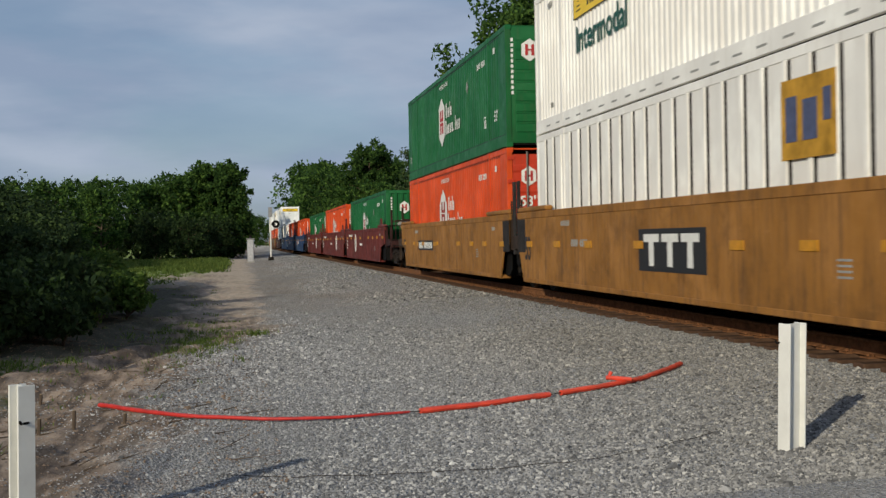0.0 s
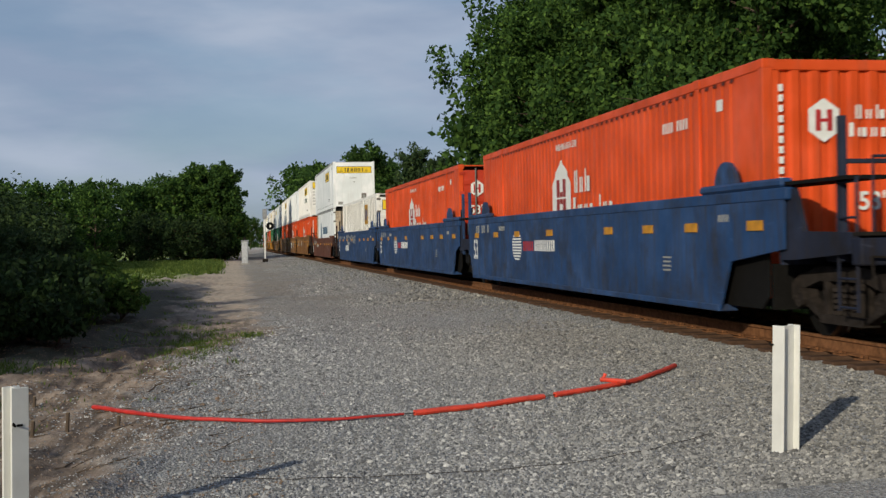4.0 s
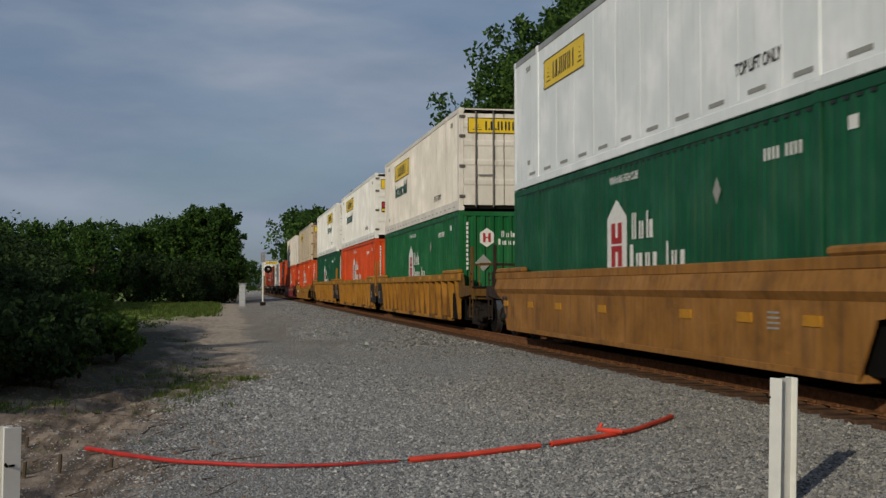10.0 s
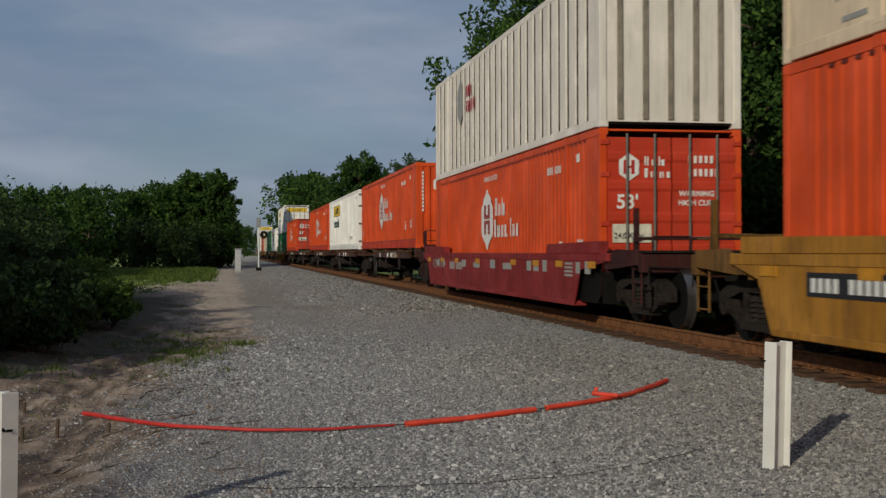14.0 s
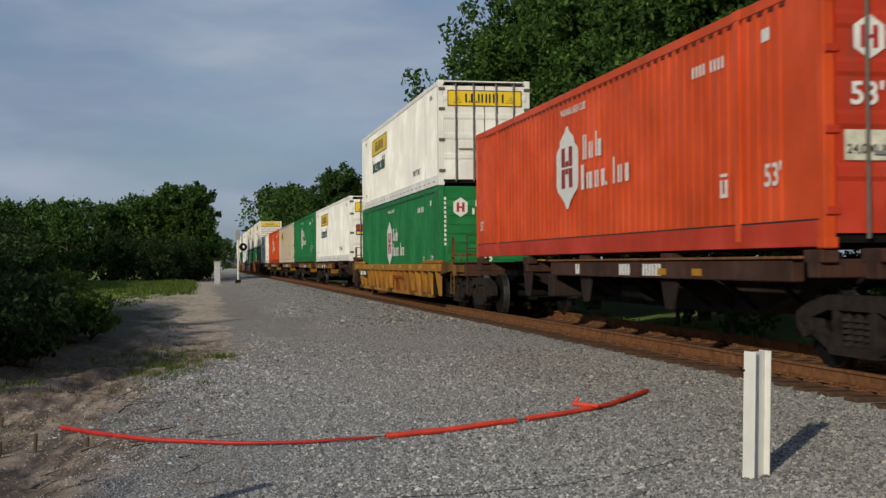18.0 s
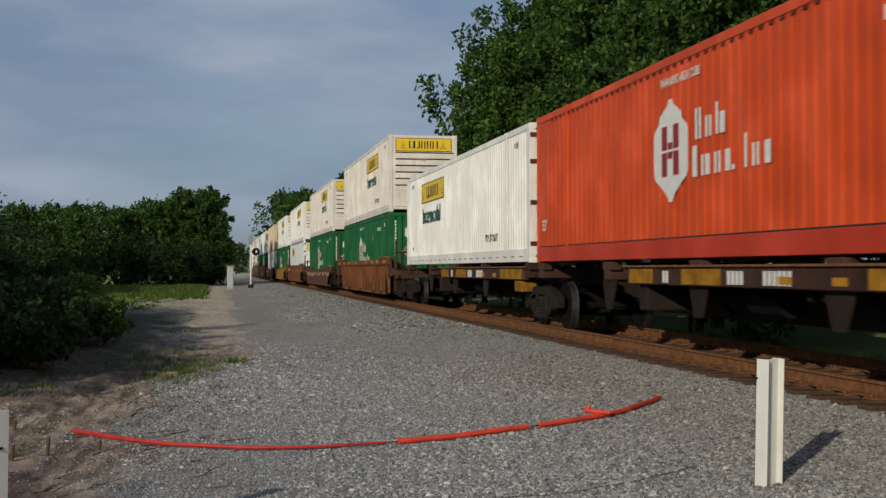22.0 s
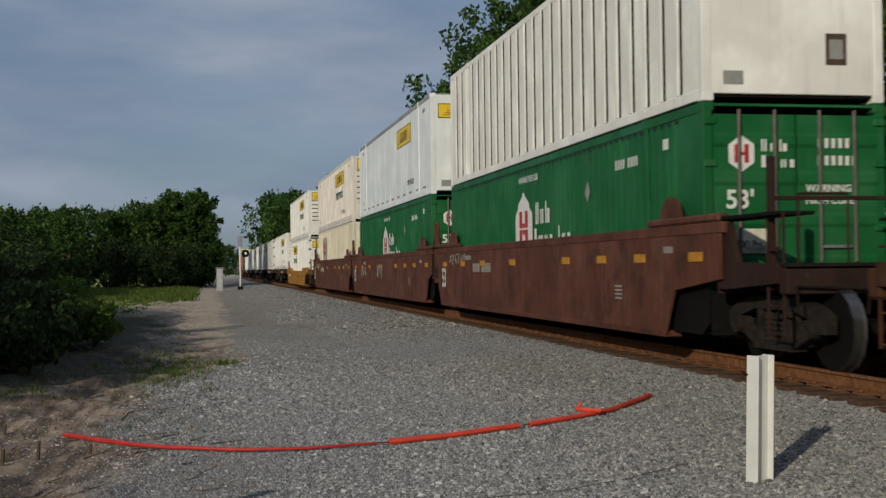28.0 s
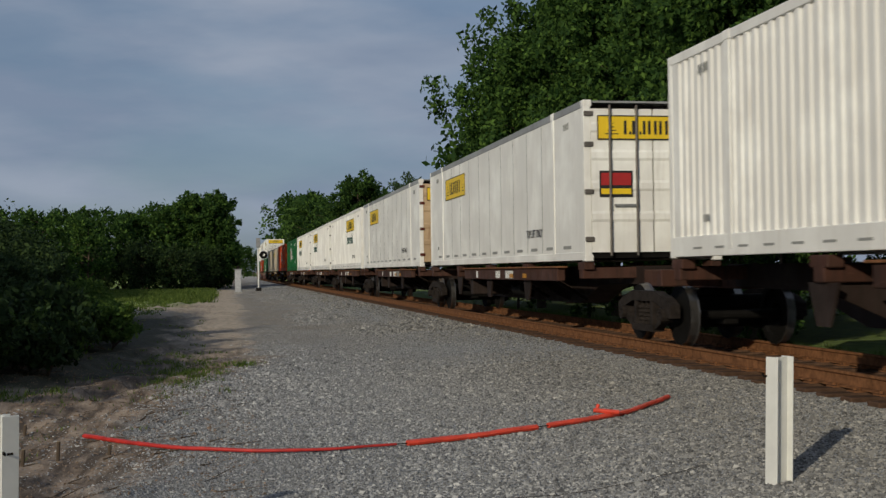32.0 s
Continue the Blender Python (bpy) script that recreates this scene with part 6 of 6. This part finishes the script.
        bars(c, "painted_data", [(L - 0.1 - 0.22 * k, L + 0.02 - 0.22 * k, top - 0.36, top - 0.18) for k in (0, 1, 3, 4, 6)], GREY_MARK, "x", face)
    elif logo == "number":
        if style == "low":
            bars(c, "painted_data", [(u, u + w, top - 0.36, top - 0.36 + h) for u, w, h in ((14.4, 0.5, 0.16), (13.5, 0.35, 0.1), (10.6, 0.5, 0.18), (8.9, 0.7, 0.12), (7.2, 0.5, 0.2), (5.6, 0.8, 0.14), (3.9, 0.35, 0.2), (3.3, 0.4, 0.2), (2.7, 0.3, 0.24), (0.5, 0.25, 0.2), (-0.1, 0.3, 0.22))] + [(0.95, 1.45, top - 0.42 + 0.07 * k, top - 0.38 + 0.07 * k) for k in range(4)], GREY_MARK, "x", face - 0.001)
        bars(c, "painted_number", word(12.8, top - 0.44 if style == "low" else top - 0.62, 0.2, 10, -1, 0.6, 0.3, (4,)), GREY_MARK, "x", face)
        squiggle(c, 13.6, 15.6, top - 0.3, 0.14, face, 9)
    elif logo == "scrawl":
        squiggle(c, 12.9, 14.2, top - 0.62, 0.2, face, 5)
        squiggle(c, 8.4, 9.9, top - 0.6, 0.26, face, 8)
    return c


def spine_car(colour, front, rear, beam, mark, length=FT53):
    """One platform of a spine car: centre sill, side beams, cross arms, braces."""
    # parts below the deck take the darker copy, with their shade in its colour
    mat, dark = CAR["spine"], SOOT_SHADE["spine"]
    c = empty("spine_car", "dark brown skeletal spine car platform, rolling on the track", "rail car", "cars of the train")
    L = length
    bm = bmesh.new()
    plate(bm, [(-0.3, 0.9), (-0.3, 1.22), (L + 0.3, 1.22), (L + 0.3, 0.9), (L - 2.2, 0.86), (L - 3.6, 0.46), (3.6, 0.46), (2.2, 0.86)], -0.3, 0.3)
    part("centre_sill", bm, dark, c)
    a, b = beam
    for s in (-1, 1):
        part("side_beam", boxes([(*sorted((s * 1.2, s * 1.36)), a, b, 0.95, 1.2)], 0.015), mat, c)
        part("side_rail", boxes([(*sorted((s * 1.18, s * 1.40)), a - 0.1, b + 0.1, 1.203, 1.235)], 0.006), RUST, c, "rusty top flange")
        br = part("brace", rods([((s * 1.26, 0, 0.96), (s * 0.32, 1.0, 0.55), 0.035)], 6), IRON, c)
        for k in range(6):
            (br if k == 0 else again(br)).matrix_basis = pose(0, a + 0.5 + k * (b - a - 1.6) / 5, 0)
    for y in (0.25, L * 0.27, L * 0.5, L * 0.73, L - 0.25):
        part("cross_arm", boxes([(-1.3, 1.3, y - 0.12, y + 0.12, 1.0, 1.2), (-1.3, -1.1, y - 0.2, y + 0.2, 1.16, 1.3), (1.1, 1.3, y - 0.2, y + 0.2, 1.16, 1.3)], 0.012), mat, c)
    part("gusset", boxes([(-1.25, 1.25, L * 0.62, L * 0.62 + 0.35, 0.55, 0.95)], 0.02), dark, c)
    for y in (L * 0.27, L * 0.5, L * 0.73):
        for s in (-1, 1):
            bm = bmesh.new()
            plate(bm, [(y - 0.34, 1.0), (y + 0.34, 1.0), (y + 0.16, 0.52), (y - 0.12, 0.52)], *sorted((s * 1.22, s * 1.25)))
            part("stake_plate", bm, dark, c)
            bm = bmesh.new()
            plate(bm, [(s * 0.31, 0.5), (s * 1.22, 0.9), (s * 1.22, 1.0), (s * 0.31, 1.0)], y - 0.03, y + 0.03, "y")
            part("cross_web", bm, dark, c)
    part("brake_cylinder", rods([((-0.7, L * 0.4, 0.75), (-0.7, L * 0.4 + 0.9, 0.75), 0.19)], 12), BLACK, c, "greasy black air tank")
    for y, way, how in ((0.0, -1, front), (L, 1, rear)):
        if how == "end":
            truck(c, y + way * 0.6)
            part("end_sill", boxes([(-1.25, 1.25, *sorted((y + way * 1.45, y + way * 1.62)), 0.85, 1.15), (-0.3, 0.3, *sorted((y, y + way * 1.62)), 0.86, 1.15)], 0.015), mat, c)
            part("ladder", rods([((s * 1.2, y + way * 1.5, 0.4), (s * 1.2, y + way * 1.5, 1.9), 0.017) for s in (-1, 1)] + [((s * 0.85, y + way * 1.5, 0.4), (s * 0.85, y + way * 1.5, 1.9), 0.017) for s in (-1, 1)] + [((s * 0.85, y + way * 1.5, z), (s * 1.2, y + way * 1.5, z), 0.014) for s in (-1, 1) for z in (0.45, 0.8, 1.2, 1.55, 1.88)], 6), mat, c)
            coupler(c, y + way * 1.3, way)
        elif how == "shared":
            truck(c, y + way * 0.46)
        elif how == "long":
            truck(c, y + 1.75)
            part("end_sill", boxes([(-0.3, 0.3, y, y + 3.9, 0.86, 1.15), (-1.25, 1.25, y + 0.5, y + 0.7, 0.9, 1.15)], 0.015), mat, c)
    face = -1.36
    if colour == "yellow":
        bars(c, "amber_panel", [(a + 0.05, a + 2.0, 0.97, 1.18), (b - 1.1, b - 0.1, 0.97, 1.18), (b - 3.5, b - 2.2, 0.97, 1.18)], plain("dirty_amber_paint", (0.30, 0.145, 0.014), 0.7, 0, 0.5, 4), "x", face, "dirty amber painted panel")
        part("tool_box", boxes([(-1.34, -1.0, a + 0.15, a + 0.75, 0.70, 0.93)], 0.02), plain("worn_amber_paint", (0.24, 0.115, 0.014), 0.7, 0, 0.5), c, "worn amber steel box")
    bars(c, "painted_number", word(b - 1.5, 0.985, 0.17, 2, -1, 0.5, 0.22) + word(b - 3.7, 0.985, 0.17, 4, -1, 0.5, 0.22) + word(b - 4.7, 0.985, 0.17, 6, -1, 0.5, 0.22), WHITE_MARK, "x", face)
    if mark:
        bars(c, "painted_mark", word(a + 3.4, 0.98, 0.19, 3, -1, 0.9, 0.25), GREY_MARK, "x", face)
    rf = part("reflector", boxes([(face - 0.006, face, 0, 0.3, 1.0, 1.09)]), AMBER, c)
    for k, y in enumerate((a + 2.4, a + 3.6)):
        (rf if k == 0 else again(rf)).matrix_basis = pose(0, y, 0)
    return c

# ---- the train ----
WELL_FLOOR, SPINE_FLOOR = 0.42, 1.31
MADE = {}
TRAIN = []  # (thing, its place along the train)


def box_on(spec, y, z):
    """Puts a container of that kind on the train, built once and then copied."""
    if spec in MADE:
        o = copy_thing(MADE[spec], Matrix())
    else:
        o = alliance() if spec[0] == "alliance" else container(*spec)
        MADE[spec] = o
    TRAIN.append((o, y, z))


H = lambda colour, end: ("hub", colour, end)
J = lambda end, sign="": ("fine", "white", end, FT53, sign)
AGEDJ = lambda end, sign="": ("fine", "aged", end, FT53, sign)
S = lambda colour, end, sign="": ("flat", colour, end, FT53, sign)
RIB = lambda colour, end, sign="": ("rib", colour, end, FT53, sign)
# place of the container's front end, car, lower container, upper container
TALLSIDE, MIDSIDE, LOWSIDE, RIBSIDE = 1.72, 1.50, 1.16, 1.55
UNITS = [
    (8.6, ("orange", TALLSIDE, "smooth", "open", "shared", "dark_sign"), RIB("white", "doors", "logo"), J("doors")),
    (27.6, ("orange", TALLSIDE, "smooth", "open", "end", "panel"), H("red", "doors"), H("green", "ribs")),
    (50.95, ("maroon", TALLSIDE, "smooth", "end", "shared", "round", FT53, False, True), H("green", "corr"), None),
    (70.1, ("maroon", TALLSIDE, "smooth", "open", "shared", "round", FT53, False, True), H("red", "corr"), None),
    (89.3, ("maroon", TALLSIDE, "smooth", "open", "end", "round", FT53, False, True), H("green", "ribs"), None),
    (112.8, ("blue", TALLSIDE, "smooth", "end", "shared", "stripes", FT53, False, True), H("red", "corr"), None),
    (132.3, ("blue", TALLSIDE, "smooth", "open", "shared", "stripes", FT53, False, True), H("red", "doors"), None),
    (151.6, ("blue", TALLSIDE, "smooth", "open", "end", "stripes", FT53, False, True, False), RIB("white", "doors", "logo"), None),
    (173.7, ("brown", MIDSIDE, "smooth", "end", "end", "number"), ("alliance",), S("cool", "plain")),
    (196.6, ("umber", TALLSIDE, "smooth", "end", "shared", "scrawl"), H("red", "corr"), J("ribs")),
    (215.95, ("umber", TALLSIDE, "smooth", "open", "shared", "dark_scrawl"), H("red", "doors"), RIB("cool", "plain", "blank")),
    (235.0, ("umber", TALLSIDE, "smooth", "open", "end", "number"), H("red", "doors"), J("ribs")),
    (257.95, ("orange", MIDSIDE, "smooth", "end", "end", ""), H("deep", "corr"), S("cool", "doors")),
    (280.7, ("yellow", RIBSIDE, "ribbed", "end", "shared", ""), H("green", "corr"), AGEDJ("doors")),
    (300.2, ("yellow", RIBSIDE, "ribbed", "open", "shared", ""), H("red", "corr"), J("doors", "placard")),
    (319.4, ("yellow", RIBSIDE, "ribbed", "open", "end", ""), H("deep", "corr"), J("ribs")),
    (342.0, ("yellow", LOWSIDE, "low", "end", "end", "red_sign"), H("red", "corr"), S("tan", "doors", "yellow")),
    (365.0, ("crimson", LOWSIDE, "low", "end", "end", "number"), H("red", "doors"), RIB("aged", "posts", "old")),
    (385.0, ("spine", "end", "shared", (1.6, 10.6), True), H("red", "corr"), None),
    (402.6, ("spine", "open", "shared", (1.6, 10.6), False), J("doors"), None),
    (419.9, ("spine", "open", "shared", (0.6, 9.6), False), H("red", "corr"), None),
    (436.8, ("spine", "open", "shared", (1.6, 13.6), True), None, None),
    (453.6, ("spine", "open", "end", (0.6, 9.8), False), H("red", "doors"), None),
    (474.3, ("yellow", LOWSIDE, "ribbed", "end", "end", "red_sign"), H("fresh", "ribs"), J("doors")),
    (494.8, ("yellow", "end", "shared", (7.0, 15.8), False), J("doors", "placard"), None),
    (512.0, ("yellow", "open", "shared", (1.6, 10.6), False), H("fresh", "doors"), None),
    (529.1, ("yellow", "open", "shared", (1.6, 10.6), True), S("tan", "doors", "rusted"), None),
    (545.8, ("yellow", "open", "shared", (1.6, 10.6), False), H("red", "doors"), None),
    (562.5, ("yellow", "open", "end", (0.4, 9.6), False), J("doors", "dark"), None),
    (582.9, ("rustbrown", RIBSIDE, "ribbed", "end", "end", ""), H("green", "corr"), AGEDJ("ribs")),
    (605.4, ("brown", LOWSIDE, "low", "end", "end", "number"), H("green", "corr"), AGEDJ("ribs")),
    (627.9, ("rustbrown", MIDSIDE, "smooth", "end", "end", "red_sign", FT53, "paint"), S("cool", "doors"), J("ribs")),
    (651.2, ("yellow", LOWSIDE, "low", "end", "end", "red_sign"), H("green", "corr"), J("ribs")),
    (673.8, ("rustbrown", LOWSIDE, "low", "end", "end", "number", FT53, "iron"), S("white", "plain"), RIB("tan", "posts", "close")),
    (696.5, ("brown", TALLSIDE, "smooth", "end", "shared", "number", FT53, False, True), H("green", "doors"), RIB("white", "plain", "")),
    (715.5, ("brown", TALLSIDE, "smooth", "open", "shared", "scrawl", FT53, False, True), H("green", "doors"), S("cool", "plain")),
    (734.4, ("brown", TALLSIDE, "smooth", "open", "end", "number", FT53, False, True), RIB("cream", "posts", "close"), AGEDJ("ribs")),
    (757.4, ("yellow", LOWSIDE, "low", "end", "end", "red_sign"), J("doors"), J("ribs")),
    (778.2, ("spine", "end", "long", (1.6, 10.6), True), J("ribs"), None),
    (798.5, ("spine", "open", "shared", (1.6, 10.6), False), S("white", "doors", "placard"), None),
    (816.8, ("spine", "open", "shared", (1.6, 10.6), True), S("white", "doors", "rusted"), None),
    (834.0, ("spine", "open", "shared", (1.6, 10.6), False), J("ribs"), None),
    (851.2, ("spine", "open", "shared", (1.6, 10.6), False), J("doors"), None),
    (868.3, ("spine", "open", "shared", (1.6, 10.6), False), J("doors"), None),
    (885.4, ("spine", "open", "end", (1.6, 10.6), False), H("green", "doors"), None),
    (905.6, ("yellow", "end", "shared", (1.6, 10.6), False), H("red", "doors"), None),
    (922.7, ("yellow", "open", "shared", (1.6, 10.6), False), S("tan", "doors", "rusted"), None),
    (939.8, ("yellow", "open", "end", (1.6, 10.6), False), S("tan", "doors", "rusted"), None),
    (960.5, ("brown", LOWSIDE, "low", "end", "end", "number"), H("green", "corr"), J("ribs")),
    (983.3, ("brown", LOWSIDE, "low", "end", "end", "number"), H("red", "corr"), J("ribs")),
    (1006.0, ("yellow", LOWSIDE, "low", "end", "end", "red_sign"), H("green", "corr"), J("ribs")),
    (1028.8, ("brown", LOWSIDE, "low", "end", "end", "number"), S("white", "plain"), J("ribs")),
]


def assemble():
    for y, car, low, high in UNITS:
        spine = len(car) == 5
        if spine:
            key = ("spine",) + car
            if key in MADE:
                o = copy_thing(MADE[key], Matrix())
            else:
                o = MADE[key] = spine_car(*car)
        else:
            key = ("well",) + car
            if key in MADE:
                o = copy_thing(MADE[key], Matrix())
            else:
                o = MADE[key] = well_car(*car)
        TRAIN.append((o, y, 0.0))
        floor = SPINE_FLOOR if spine else WELL_FLOOR
        if low:
            box_on(low, y + (0.5 if low[0] == "alliance" else 0.0), floor)
        if high:
            box_on(high, y + (0.15 if low[0] == "alliance" else 0.0), floor + TALL + 0.012)


assemble()

gravel()

# ---- what moves ----
# how far the train has come, every four seconds
GONE = [0.0, 99.3, 198.7, 296.8, 393.7, 490.6, 586.6, 682.0, 778.0]


def gone(t):
    """A smooth curve through the distances."""
    i = min(int(t // 4), 7)
    f = (t - 4 * i) / 4
    p = [GONE[i - 1] if i else 2 * GONE[0] - GONE[1], GONE[i], GONE[i + 1], GONE[i + 2] if i < 7 else 2 * GONE[8] - GONE[7]]
    a, b, c, d = p
    return 0.5 * (2 * b + (c - a) * f + (2 * a - 5 * b + 4 * c - d) * f * f + (3 * b - a - 3 * c + d) * f ** 3)


def motions():
    times = [2.0 * k for k in range(17)]
    for thing, place, z in TRAIN:
        rows = []
        for t in times:
            y = place - gone(t)
            dx, slope = bend(y + 8.0)
            a = math.atan(slope)
            rows.append((t, pose(TRACK_X + dx - 8.0 * slope, y, RAIL_Z + z, 0, 0, -math.degrees(a))))
        walk(thing, rows)
    # the wheels turn alike: one set of keys for the leading and one for the trailing axles
    lead = {}
    for k, w in WHEELS:
        if k not in lead:
            lead[k] = w
            at = w.matrix_basis.translation.copy()
            walk(w, [(n / FPS, pose(*at, 82.0 * n, 0, 0)) for n in range(0, 32 * FPS + 1)])
    for o in bpy.data.objects:
        if o.name.split(".")[0] == "wheelset" and o not in lead.values():
            w = lead[0 if o.matrix_basis.translation.y < 0 else 1]
            o.rotation_mode = "QUATERNION"
            o.animation_data_create()
            o.animation_data.action = w.animation_data.action
            o.animation_data.action_slot = w.animation_data.action_slot


motions()
